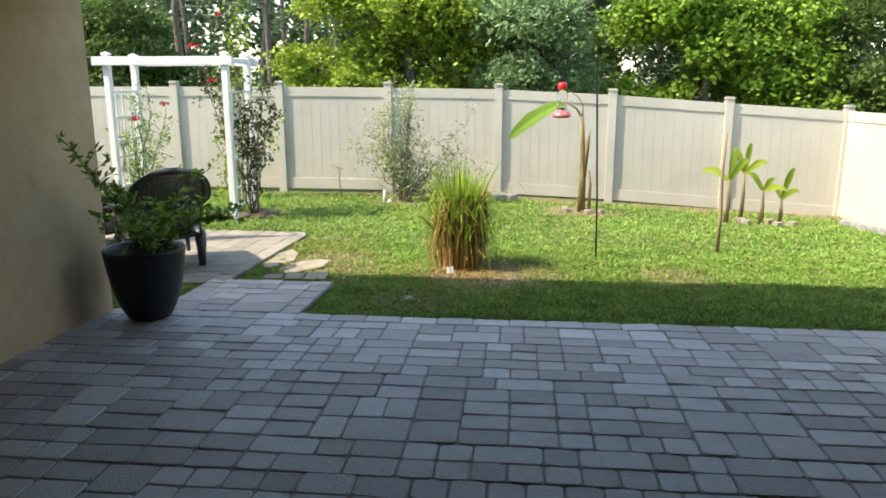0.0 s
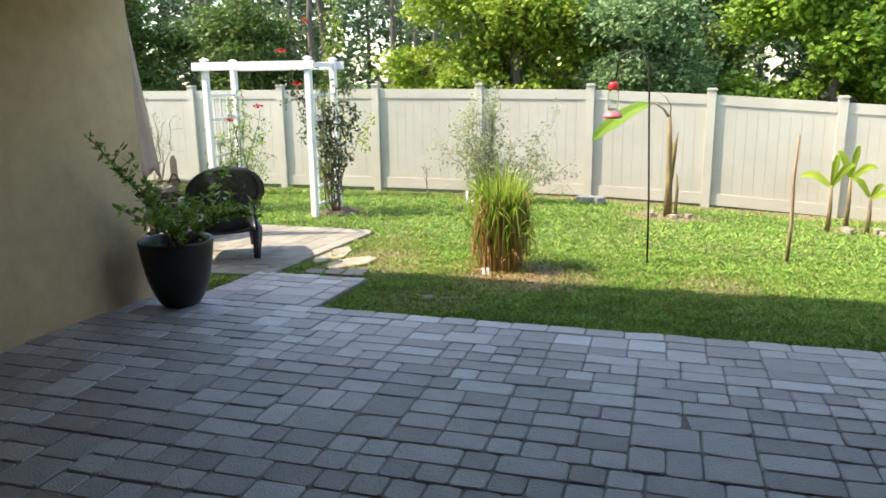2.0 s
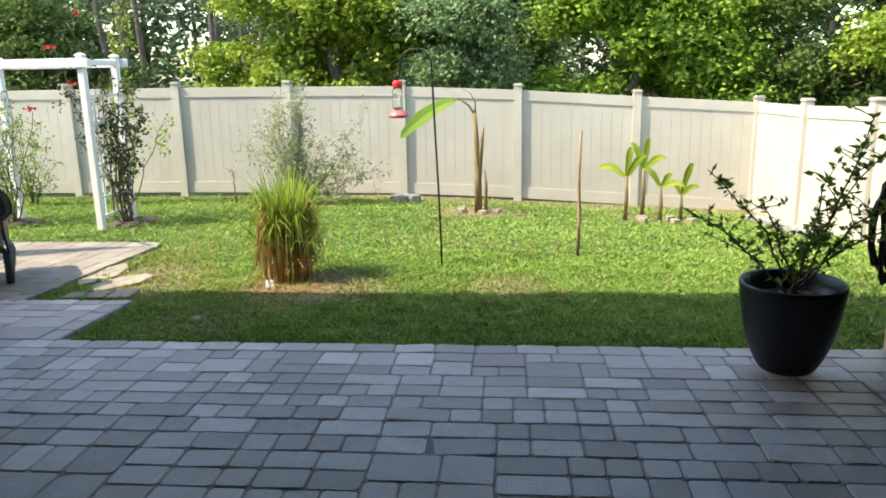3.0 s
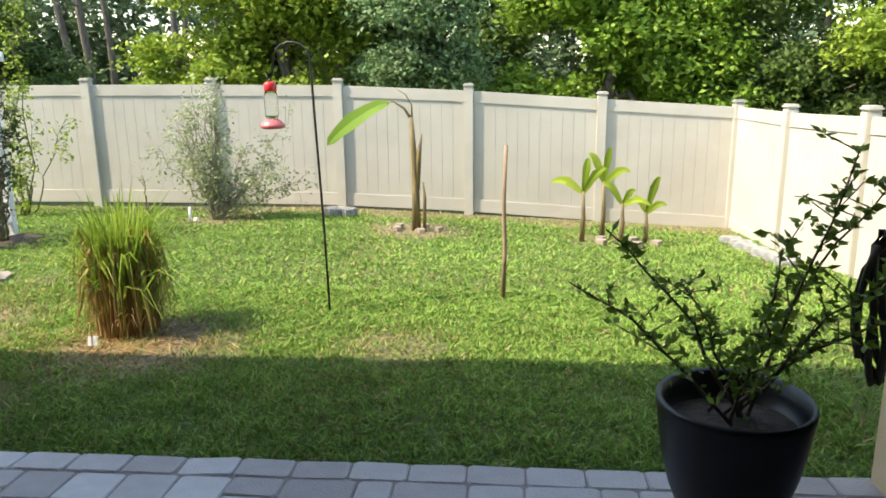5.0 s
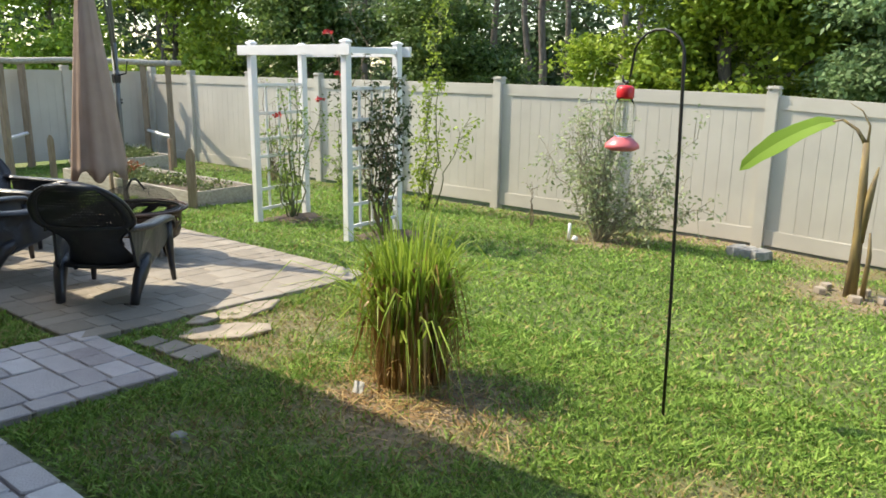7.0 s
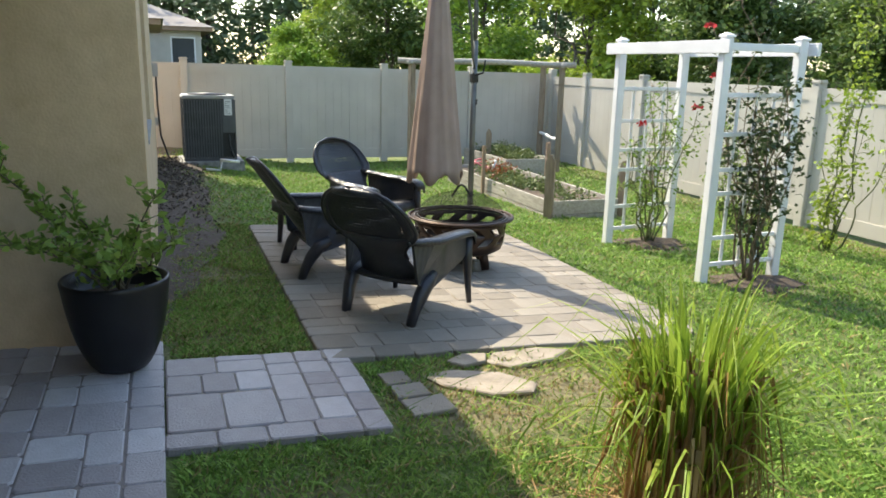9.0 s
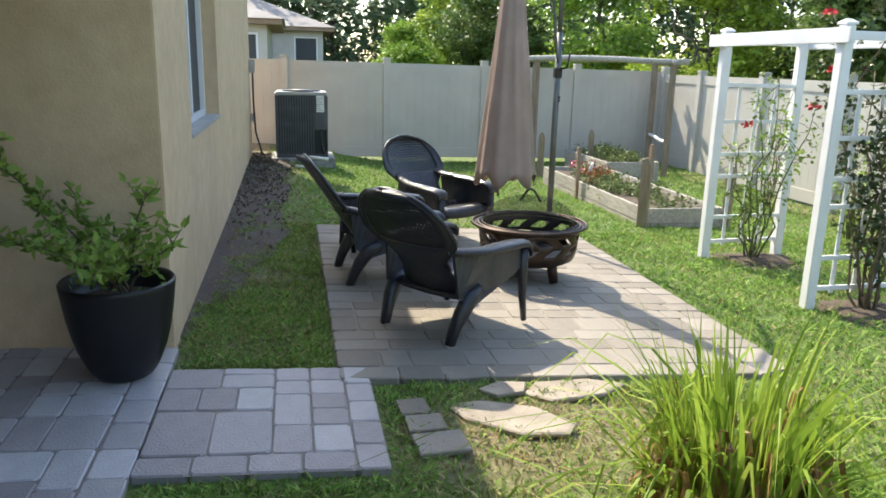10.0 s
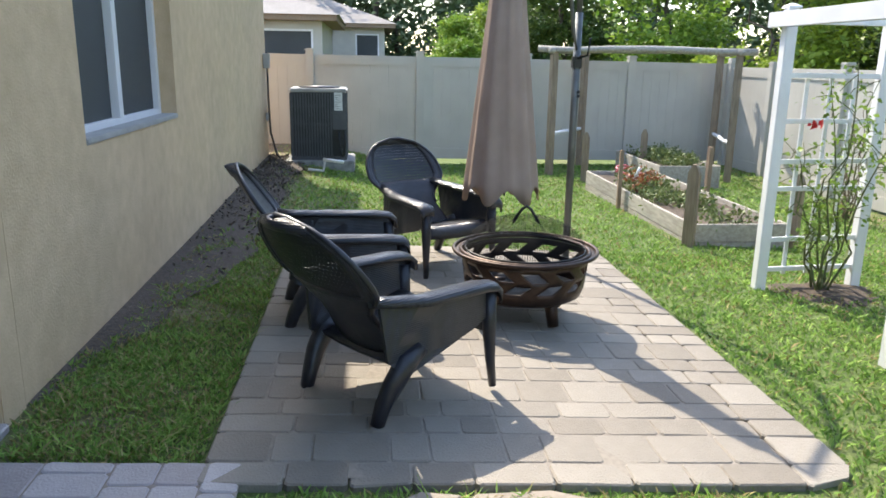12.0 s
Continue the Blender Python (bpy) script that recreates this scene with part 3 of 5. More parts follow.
pot_plant((-2.36, 4.43, -0.02), [((-0.05, -0.6, 0.78), 0.02, 50), ((0.1, -0.3, 0.42), 0.03, 28), ((0.42, 0.1, 0.22), 0.05, 28), ((0.62, 0.06, 0.24), 0.1, 40), ((0.25, 0.3, 0.28), 0.04, 30), ((-0.05, -0.2, 0.5), 0.02, 30),
          ((0.2, -0.55, 0.3), 0.08, 36), ((0.05, 0.15, 0.34), 0.03, 26), ((0.33, 0.22, 0.52), 0.03, 26), ((0.3, -0.2, 0.28), 0.03, 30)], "leafy green shrub with long arching stems", 0.056, mound=45)
pot_plant((2.71, 4.23, 0.006), [((-0.42, 0.05, 0.62), 0.05, 34), ((-0.55, 0.1, 0.42), 0.06, 34), ((-0.2, -0.1, 0.45), 0.05, 30), ((0.35, 0.1, 0.86), 0.02, 42), ((0.45, -0.05, 0.55), 0.04, 36), ((0.5, 0.2, 0.75), 0.03, 34), ((0.2, 0.2, 0.55), 0.05, 30), ((0.62, 0.0, 0.4), 0.06, 30), ((0.05, -0.15, 0.35), 0.02, 34)],
          "sparse shrub with small leaves along bare stems", 0.042, mound=30)

urn = thing("garden_urn", (-2.49, 2.16, 0.014), "dark round-bellied urn standing by the wall", "urn")
lathe("body", [(0.0, 0), (0.13, 0.0), (0.14, 0.03), (0.185, 0.12), (0.195, 0.18), (0.165, 0.27), (0.13, 0.34), (0.14, 0.38), (0.125, 0.39), (0.11, 0.35), (0, 0.33)], M_BLACKPOT, urn, 32)


# ---- chairs, table, fire pit, parasol ----
def net_panel(name, V, F, UV, material, parent):
    ob = mesh_from(name, V, F, material, parent, True)
    layer = ob.data.uv_layers.new(name="UVMap")
    for poly in ob.data.polygons:
        for li, vi in zip(poly.loop_indices, poly.vertices):
            layer.data[li].uv = UV[vi]
    return ob


def adirondack():
    """A moulded resin wicker armchair, facing +y: fan back with a waist, sloped seat, paddle arms, raked rear legs."""
    e = thing("garden_armchair", (0, 0, 0), "black resin wicker armchair with a rounded fan back", "chair", "chairs round the fire pit")
    nu, nv = 20, 26

    def back_at(u, v):
        if v < 0.58:
            half = 0.235 - 0.06 * smooth01(v / 0.3) + 0.155 * smooth01((v - 0.3) / 0.28)
        else:
            half = 0.33 * math.sqrt(max(0.0, 1 - ((v - 0.58) / 0.42) ** 2.3))
        return Vector((u * half, -0.13 - 0.44 * v - 0.06 * (1 - u * u), 0.25 + 0.63 * v))

    V, UV, solid, net = [], [], [], []
    for j in range(nv + 1):
        for i in range(nu + 1):
            u, v = 2 * i / nu - 1, min(0.997, j / nv)
            V.append(back_at(u, v))
            UV.append((0.7 * i / nu, 0.7 * j / nv))
    for j in range(nv):
        for i in range(nu):
            f = (j * (nu + 1) + i, j * (nu + 1) + i + 1, (j + 1) * (nu + 1) + i + 1, (j + 1) * (nu + 1) + i)
            u, v = (2 * i + 1) / nu - 1, (j + 0.5) / nv
            (net if 0.50 < v < 0.93 and abs(u) < 0.82 else solid).append(f)
    def used(faces):
        ids = sorted({i for f in faces for i in f})
        at = {k: n for n, k in enumerate(ids)}
        return [V[i] for i in ids], [tuple(at[i] for i in f) for f in faces], [UV[i] for i in ids]

    shell = mesh_from("backrest", *used(solid)[:2], M_WEAVE, e, True)
    m = shell.modifiers.new("thick", "SOLIDIFY")
    m.thickness, m.offset = 0.016, 0
    net_panel("back_net", *used(net), M_WEAVE_NET, e)
    rim = [back_at(-1, 0.25 + 0.747 * k / 16) for k in range(17)] + [back_at(1, 0.25 + 0.747 * k / 16) for k in range(16, -1, -1)]
    tubes("back_rim", [(rim, 0.013)], M_RESIN, e, 8)
    # seat: rolled front, sloping down to the back
    sv = []
    prof = [(-0.22, 0.262), (-0.1, 0.285), (0.1, 0.325), (0.25, 0.352), (0.30, 0.347), (0.325, 0.32), (0.328, 0.27)]
    for y, z in prof:
        w = 0.262
        sv += [(-w, y, z), (-w / 2, y, z - 0.012), (0, y, z - 0.016), (w / 2, y, z - 0.012), (w, y, z)]
    s = mesh_from("seat", sv, [(j * 5 + i, j * 5 + i + 1, (j + 1) * 5 + i + 1, (j + 1) * 5 + i) for j in range(len(prof) - 1) for i in range(4)], M_WEAVE, e, True)
    s.modifiers.new("thick", "SOLIDIFY").thickness = 0.018
    for sx in (-1, 1):
        # arm: flat paddle, rolled over at the front, meeting the back at its waist
        av = []
        line = [(-0.36, 0.565, 0.035), (-0.25, 0.548, 0.05), (-0.1, 0.535, 0.058), (0.1, 0.53, 0.064), (0.25, 0.525, 0.068), (0.32, 0.515, 0.066), (0.35, 0.49, 0.06), (0.355, 0.45, 0.052)]
        for y, z, w in line:
            c = 0.30 - 0.06 * smooth01((-0.12 - y) / 0.2)
            av += [(sx * (c - w), y, z - 0.012), (sx * (c - 0.3 * w), y, z), (sx * (c + 0.4 * w), y, z - 0.002), (sx * (c + w * 0.75), y, z - 0.016), (sx * (c + w * 0.75), y, z - 0.04)]
        a = mesh_from("armrest", av, [(j * 5 + i, j * 5 + i + 1, (j + 1) * 5 + i + 1, (j + 1) * 5 + i) for j in range(len(line) - 1) for i in range(4)], M_WEAVE, e, True)
        a.modifiers.new("thick", "SOLIDIFY").thickness = 0.018
        # side: closed from the arm down to a slanting lower edge that runs into the rear leg
        x = sx * 0.292
        side = [(x * 0.86, -0.30, 0.52), (x, -0.1, 0.525), (x, 0.1, 0.52), (x, 0.30, 0.51), (x, 0.335, 0.45), (x, 0.32, 0.36), (x, 0.22, 0.315), (x, 0.08, 0.275), (x, -0.06, 0.235), (x, -0.18, 0.20), (x * 0.92, -0.27, 0.27)]
        sp = mesh_from("side_panel", side, [tuple(range(11))], M_WEAVE, e)
        m = sp.modifiers.new("thick", "SOLIDIFY")
        m.thickness, m.offset = 0.02, 0
        tubes("leg", [([(x, 0.315, 0.47), (x, 0.322, 0.30), (x * 1.02, 0.33, 0.13), (x * 1.05, 0.342, 0.0)], [0.036, 0.034, 0.024, 0.018])], M_RESIN, e, 10)
        tubes("leg", [([(x * 0.98, -0.10, 0.30), (x * 0.97, -0.18, 0.255), (x * 0.93, -0.24, 0.17), (x * 0.88, -0.285, 0.08), (x * 0.86, -0.31, 0.0)], [0.034, 0.05, 0.045, 0.036, 0.031])], M_RESIN, e, 10)
    return e


def on_ground(x, y, rz, dz=0.016):
    return pose(x, y, G(x, y) + dz, 0, 0, rz)


first_chair = adirondack()
first_chair.matrix_basis = on_ground(-3.10, 6.14, 39)
copy_thing(first_chair, on_ground(-4.16, 5.87, 6))
copy_thing(first_chair, on_ground(-5.36, 6.52, -60))


def side_table(x, y):
    e = thing("side_table", (x, y, G(x, y) + 0.016), "small black resin wicker side table", "table", rz=15)
    lathe("top", [(0.0, 0.40), (0.25, 0.40), (0.265, 0.39), (0.265, 0.30), (0.25, 0.30), (0.25, 0.37), (0, 0.37)], M_WEAVE, e, 6)
    for k in range(4):
        a = math.pi / 4 + k * math.pi / 2
        tubes("leg", [([(0.19 * math.cos(a), 0.19 * math.sin(a), 0.38), (0.22 * math.cos(a), 0.22 * math.sin(a), 0)], [0.03, 0.022])], M_RESIN, e, 8)


side_table(-5.0, 5.80)


def fire_pit(x, y):
    e = thing("fire_pit", (x, y, G(x, y) + 0.046), "round bronzed steel fire pit with slanted cut-outs and domed screen", "fire pit")
    # drum with slanted openings in two opposite bands
    seg, V, F = 96, [], []
    rows = [(0.30, 0.10), (0.345, 0.125), (0.362, 0.17), (0.366, 0.195), (0.37, 0.22), (0.372, 0.245), (0.375, 0.27), (0.378, 0.295), (0.382, 0.325), (0.385, 0.36)]
    shift = [0, 0, 0, 0.0, 1.4, 2.8, 2.8, 1.4, 0.0, 0]
    for (r, z), s in zip(rows, shift):
        for k in range(seg):
            t = 2 * math.pi * (k + s) / seg
            V.append((r * math.cos(t), r * math.sin(t), z))
    for j in range(len(rows) - 1):
        for k in range(seg):
            if (j in (3, 4) and k % 8 < 4) or (j in (6, 7) and (k + 4) % 8 < 4):
                continue
            k2 = (k + 1) % seg
            F.append((j * seg + k, j * seg + k2, (j + 1) * seg + k2, (j + 1) * seg + k))
    d = mesh_from("drum", V, F, M_BRONZE, e, True)
    d.modifiers.new("thick", "SOLIDIFY").thickness = 0.008
    lathe("bowl", [(0.0, 0.09), (0.15, 0.092), (0.27, 0.12), (0.335, 0.15), (0.32, 0.155), (0.25, 0.135), (0.0, 0.11)], M_BLACKSTEEL, e, 48)
    for r, z, w in ((0.385, 0.375, 0.014), (0.43, 0.38, 0.012)):
        lathe("rim", [(r + w * math.cos(a * 0.785), z + w * math.sin(a * 0.785)) for a in range(8)], M_BRONZE, e, 64, True)
    lathe("ledge", [(0.38, 0.371), (0.43, 0.378), (0.43, 0.372), (0.38, 0.365)], M_BRONZE, e, 64, True)
    for k in range(4):
        a = 0.5 + k * math.pi / 2
        c, s = math.cos(a), math.sin(a)
        tubes("leg", [([(0.24 * c, 0.24 * s, 0.14), (0.28 * c, 0.28 * s, -0.03)], [0.042, 0.034])], M_BRONZE, e, 10)
    # domed spark screen
    nu, nv, V, UV = 48, 8, [], []
    for j in range(nv + 1):
        b = j / nv * math.pi / 2
        for i in range(nu + 1):
            t = 2 * math.pi * i / nu
            V.append((0.36 * math.cos(b) * math.cos(t), 0.36 * math.cos(b) * math.sin(t), 0.385 + 0.20 * math.sin(b)))
            UV.append((2.2 * i / nu, 0.5 * j / nv))
    F = [(j * (nu + 1) + i, j * (nu + 1) + i + 1, (j + 1) * (nu + 1) + i + 1, (j + 1) * (nu + 1) + i) for j in range(nv) for i in range(nu)]
    net_panel("spark_screen", V, F, UV, M_SCREEN, e)
    lathe("screen_ring", [(0.36 + 0.007 * math.cos(a), 0.387 + 0.007 * math.sin(a)) for a in (0, 1.57, 3.14, 4.71)], M_BLACKSTEEL, e, 48, True)
    tubes("handle", [([(-0.02, -0.075, 0.54), (-0.015, -0.05, 0.585), (-0.008, -0.025, 0.625), (0.0, 0.0, 0.64), (0.008, 0.025, 0.625), (0.015, 0.05, 0.585), (0.02, 0.075, 0.54)], 0.009)], M_BLACKSTEEL, e, 8)


fire_pit(-4.2, 6.97)


def parasol():
    px, py = -5.42, 7.56
    cx, cy = -4.62, 6.89
    z0 = G(px, py)
    e = thing("parasol", (px, py, z0), "closed taupe cantilever parasol hanging from a dark grey mast", "parasol")
    o = Vector((px, py, z0))
    tubes("mast", [([(0, 0, 0.0), (0, 0, 1.0), (0.0, 0.0, 1.9)], 0.028), ([(0, 0, 0.02), (0, 0, 0.05)], 0.06)], M_POLE, e, 12)
    hub = Vector((cx, cy, 2.28)) - o
    arm = [Vector((0, 0, 1.85)), Vector((0.0, 0.0, 2.2)), Vector((0.1, -0.08, 2.55)), hub * 0.5 + Vector((0, 0, 1.52)), hub + Vector((0, 0, 0.28)), hub + Vector((0, 0, 0.05))]
    tubes("arm", [(arm, 0.022), ([Vector((0.0, 0, 1.62)), Vector((0.1, -0.06, 1.75)), Vector((0.16, -0.12, 2.1)), arm[3]], 0.014)], M_POLE, e, 10)
    box("crank", (-0.034, -0.034, 1.5), (0.034, 0.034, 1.60), M_BLACKSTEEL, e, 0.01)
    tubes("crank_handle", [([(0.03, 0, 1.58), (0.1, 0.05, 1.60), (0.12, 0.06, 1.72)], 0.009)], M_BLACKSTEEL, e, 6)
    tubes("strap", [([(-0.03 - 0.0 * i, 0.02, 1.30 + 0.03 * i), (0.032, 0.02, 1.31 + 0.03 * i)], 0.012) for i in range(2)], M_BLACKSTEEL, e, 6)
    # folded cloth: deep pleats narrowing to the top
    seg, V = 96, []
    hem = Vector((cx, cy, 0.54)) - o
    levels = 22
    for j in range(levels + 1):
        f = j / levels
        c = hem.lerp(hub, f)
        R = 0.165 * (1 - f) + 0.064 - 0.012 * f
        for k in range(seg):
            t = 2 * math.pi * k / seg
            pleat = 0.13 * abs(math.sin(3 * t + 0.7 * math.sin(1.8 * f))) ** 0.6 + 0.05 * math.cos(11 * t + 1.5 * f) - 0.06
            r = R * (1 + pleat * (1 - 0.4 * f))
            V.append(c + Vector((r * math.cos(t), r * math.sin(t), (0.05 * math.cos(6 * t) if j == 0 else 0))))
    F = [(j * seg + k, j * seg + (k + 1) % seg, (j + 1) * seg + (k + 1) % seg, (j + 1) * seg + k) for j in range(levels) for k in range(seg)]
    F.append(tuple(levels * seg + k for k in range(seg)))
    mesh_from("canopy", V, F, M_CLOTH, e, True).modifiers.new("thick", "SOLIDIFY").thickness = 0.004
    tubes("ribs", [([hem + Vector((0.1 * math.cos(a), 0.1 * math.sin(a), 0.0)), hub], 0.008) for a in (0, 1.6, 3.1, 4.7)] + [([hub, hub + Vector((0, 0, 0.07))], 0.02)], M_POLE, e, 6)


parasol()


# ---- arbor with roses ----
ARB = [(-5.03, 8.95), (-3.53, 8.93), (-5.10, 9.75), (-3.55, 9.72)]


def arbor():
    gx = G(-4.3, 9.2)
    e = thing("garden_arbor", (-4.3, 9.3, gx), "white vinyl garden arbor with ladder trellis sides", "arbor")
    o = Vector((-4.3, 9.3, gx))
    topz = 1.75 - gx
    for x, y in ARB:
        q = Vector((x, y, 0)) - o
        q.z = 0
        h = G(x, y) - gx
        box("post", (q.x - 0.04, q.y - 0.04, h - 0.1), (q.x + 0.04, q.y + 0.04, topz), M_WHITE, e, 0.006)
        mesh_from("post_cap", [(q.x + a, q.y + b, topz + c) for c, k in ((0, 0.047), (0.015, 0.047), (0.036, 0.012)) for a, b in ((-k, -k), (k, -k), (k, k), (-k, k))],
                  [(0, 1, 5, 4), (1, 2, 6, 5), (2, 3, 7, 6), (3, 0, 4, 7), (4, 5, 9, 8), (5, 6, 10, 9), (6, 7, 11, 10), (7, 4, 8, 11), (8, 9, 10, 11), (3, 2, 1, 0)], M_WHITE, e)
    for y, dy in ((8.94 - 9.3, -0.056), (9.735 - 9.3, 0.056)):
        box("beam", (-0.88, y + dy - 0.016, topz - 0.125), (0.88, y + dy + 0.016, topz - 0.02), M_WHITE, e, 0.005)
    for a, b in ((ARB[0], ARB[2]), (ARB[1], ARB[3])):
        p, q = Vector((a[0], a[1], 0)) - o, Vector((b[0], b[1], 0)) - o
        p.z = q.z = G(*a) - gx
        ln = (q - p).length
        m = Matrix.Translation(p) @ pose(0, 0, 0, 0, 0, math.degrees(math.atan2(q.y - p.y, q.x - p.x)))
        rungs = [((0.04, -0.012, z), (ln - 0.04, 0.012, z + 0.035), m) for z in (0.11, 0.34, 0.72, 0.92, 1.21, 1.53)]
        for lo, hi, mm in rungs:
            box("rung", lo, hi, M_WHITE, e, 0.003, mm)
        for f in (0.26, 0.5, 0.74):
            box("slat", (ln * f - 0.016, 0.013, 0.08), (ln * f + 0.016, 0.03, 1.57), M_WHITE, e, 0.003, m)
        box("lintel", (0.04, -0.02, topz - p.z - 0.1), (ln - 0.04, 0.02, topz - p.z - 0.04), M_WHITE, e, 0.004, m)
    return e


arbor()


def climber(name, at, canes, label, leafy, leaf_len, cluster, flowers=(), twig=M_TWIG, spread=0.07, category="rose bush", group=""):
    """A shrub of long canes: (tip, number of leaf clusters); leaves in loose bunches along the upper parts."""
    e = thing(name, at, label, category, group)
    lines, C = [], []
    for tip, n, lo in canes:
        b = (rng.uniform(-0.05, 0.05), rng.uniform(-0.05, 0.05), -0.03)
        pts = wobble(b, tip, 9, 0.022)
        lines.append((pts, [0.011 - 0.0009 * i for i in range(10)]))
        for k in range(n):
            f = rng.uniform(lo, 1.0) * 8.999
            i = int(f)
            q = pts[i].lerp(pts[i + 1], f - i)
            s = q + Vector(rng.normal(size=3)) * spread * Vector((1, 1, 0.7)).length / 1.5
            lines.append(([q, q.lerp(s, 0.5) + Vector((0, 0, 0.01)), s], 0.003))
            C.append(np.array(s) + rng.normal(size=(cluster, 3)) * spread * 0.45)
    tubes("cane", lines, twig, e, 5)
    quads_mesh("leaves", leaf_quads(np.concatenate(C), leaf_len, leaf_len * 0.62, 0.0, 0.2), leafy, e, kind="stuff")
    for f in flowers:
        fl = []
        for k in range(14):
            a, r = 2.4 * k, 0.006 + 0.0030 * k
            fl.append((f[0] + r * math.cos(a), f[1] + r * math.sin(a), f[2] + 0.012 - 0.001 * k))
        quads_mesh("flower", leaf_quads(np.array(fl), 0.045, 0.045, 0.6), M_PETAL, e)


def rose_canes(n, rx, ry, z0, z1, leaves, lo=0.25):
    return [((rng.uniform(-rx, rx), rng.uniform(-ry, ry), rng.uniform(z0, z1)), leaves, lo) for k in range(n)]


gz = G(-3.4, 9.4)
climber("climbing_rose", (-3.42, 9.35, gz - 0.02), rose_canes(9, 0.22, 0.28, 0.9, 1.9, 15, 0.35) + [((-0.6, -0.2, 2.1), 12, 0.6), ((0.35, -0.1, 1.6), 20, 0.5), ((-0.35, -0.3, 1.7), 16, 0.6), ((-0.3, -0.1, 2.5), 10, 0.75)],
        "climbing rose with dark leaves on the arbor", M_LEAF_ROSE, 0.055, 9, [(-0.3, -0.1, 2.52), (-0.6, -0.2, 2.14), (-0.33, -0.3, 1.72)], group="roses on the arbor")
climber("climbing_rose", (-4.95, 9.4, G(-5, 9.4) - 0.02), rose_canes(7, 0.16, 0.3, 0.9, 1.7, 14, 0.3) + [((0.3, 0.2, 1.4), 18, 0.4), ((0.25, -0.1, 1.65), 12, 0.5)],
        "climbing rose with thin canes and red blooms on the arbor", M_LEAF_POT, 0.045, 6, [(0.12, -0.28, 1.25), (0.3, 0.2, 1.42)], twig=M_GREENTWIG, group="roses on the arbor")
climber("tall_shrub", (-4.45, 11.35, G(-4.4, 11.3) - 0.02), [((0.12, 0, 2.75), 60, 0.1), ((0.2, 0.05, 3.1), 34, 0.5), ((-0.05, 0.05, 1.9), 34, 0.1), ((0.3, -0.1, 1.2), 16, 0.3), ((0.75, -0.1, 1.3), 14, 0.6), ((-0.3, 0.1, 1.0), 14, 0.2), ((0.1, -0.2, 0.7), 16, 0.1)],
        "tall thin yellow-green shrub by the fence", M_LEAF_YG, 0.06, 7, twig=M_GREENTWIG, category="shrub", group="shrubs by the fence")
climber("bare_shrub", (-7.9, 11.5, G(-8, 11.5) - 0.02), rose_canes(9, 0.45, 0.2, 0.9, 1.7, 4, 0.5), "bare twiggy shrub by the fence", M_LEAF_YG, 0.04, 3, category="shrub", group="shrubs by the fence")
climber("green_shrub", (-5.9, 11.2, G(-6, 11.2) - 0.02), rose_canes(8, 0.4, 0.3, 0.4, 1.4, 14, 0.2), "loose green shrub behind the arbor", M_LEAF_POT, 0.05, 6, category="shrub", group="shrubs by the fence", twig=M_GREENTWIG)
climber("olive_bush", (-1.72, 11.1, G(-1.7, 11.1) - 0.02), [((math.cos(a) * r, 0.6 * math.sin(a) * r, h), 13, 0.22) for a, r, h in
        [(k * 2.4, 0.12 + 0.62 * ((k * 0.618) % 1), 1.72 - 1.2 * ((k * 0.618) % 1) ** 1.3 + 0.15 * math.sin(5 * k)) for k in range(34)]] + [((1.15, 0.0, 0.5), 40, 0.35), ((0.95, -0.1, 0.85), 30, 0.4), ((1.0, 0.1, 1.2), 22, 0.4), ((-0.8, 0, 1.1), 20, 0.4)],
        "silvery green olive-like bush beside the fence", M_LEAF_OLIVE, 0.05, 7, twig=M_PALETWIG, spread=0.095, category="bush")
climber("dry_sapling", (-2.78, 11.3, G(-2.7, 11.3) - 0.02), [((0.02, 0, 0.5), 2, 0.8), ((0.03, 0.0, 0.42), 2, 0.9)], "short bare sapling by the fence", M_LEAF_YG, 0.03, 2, category="sapling")


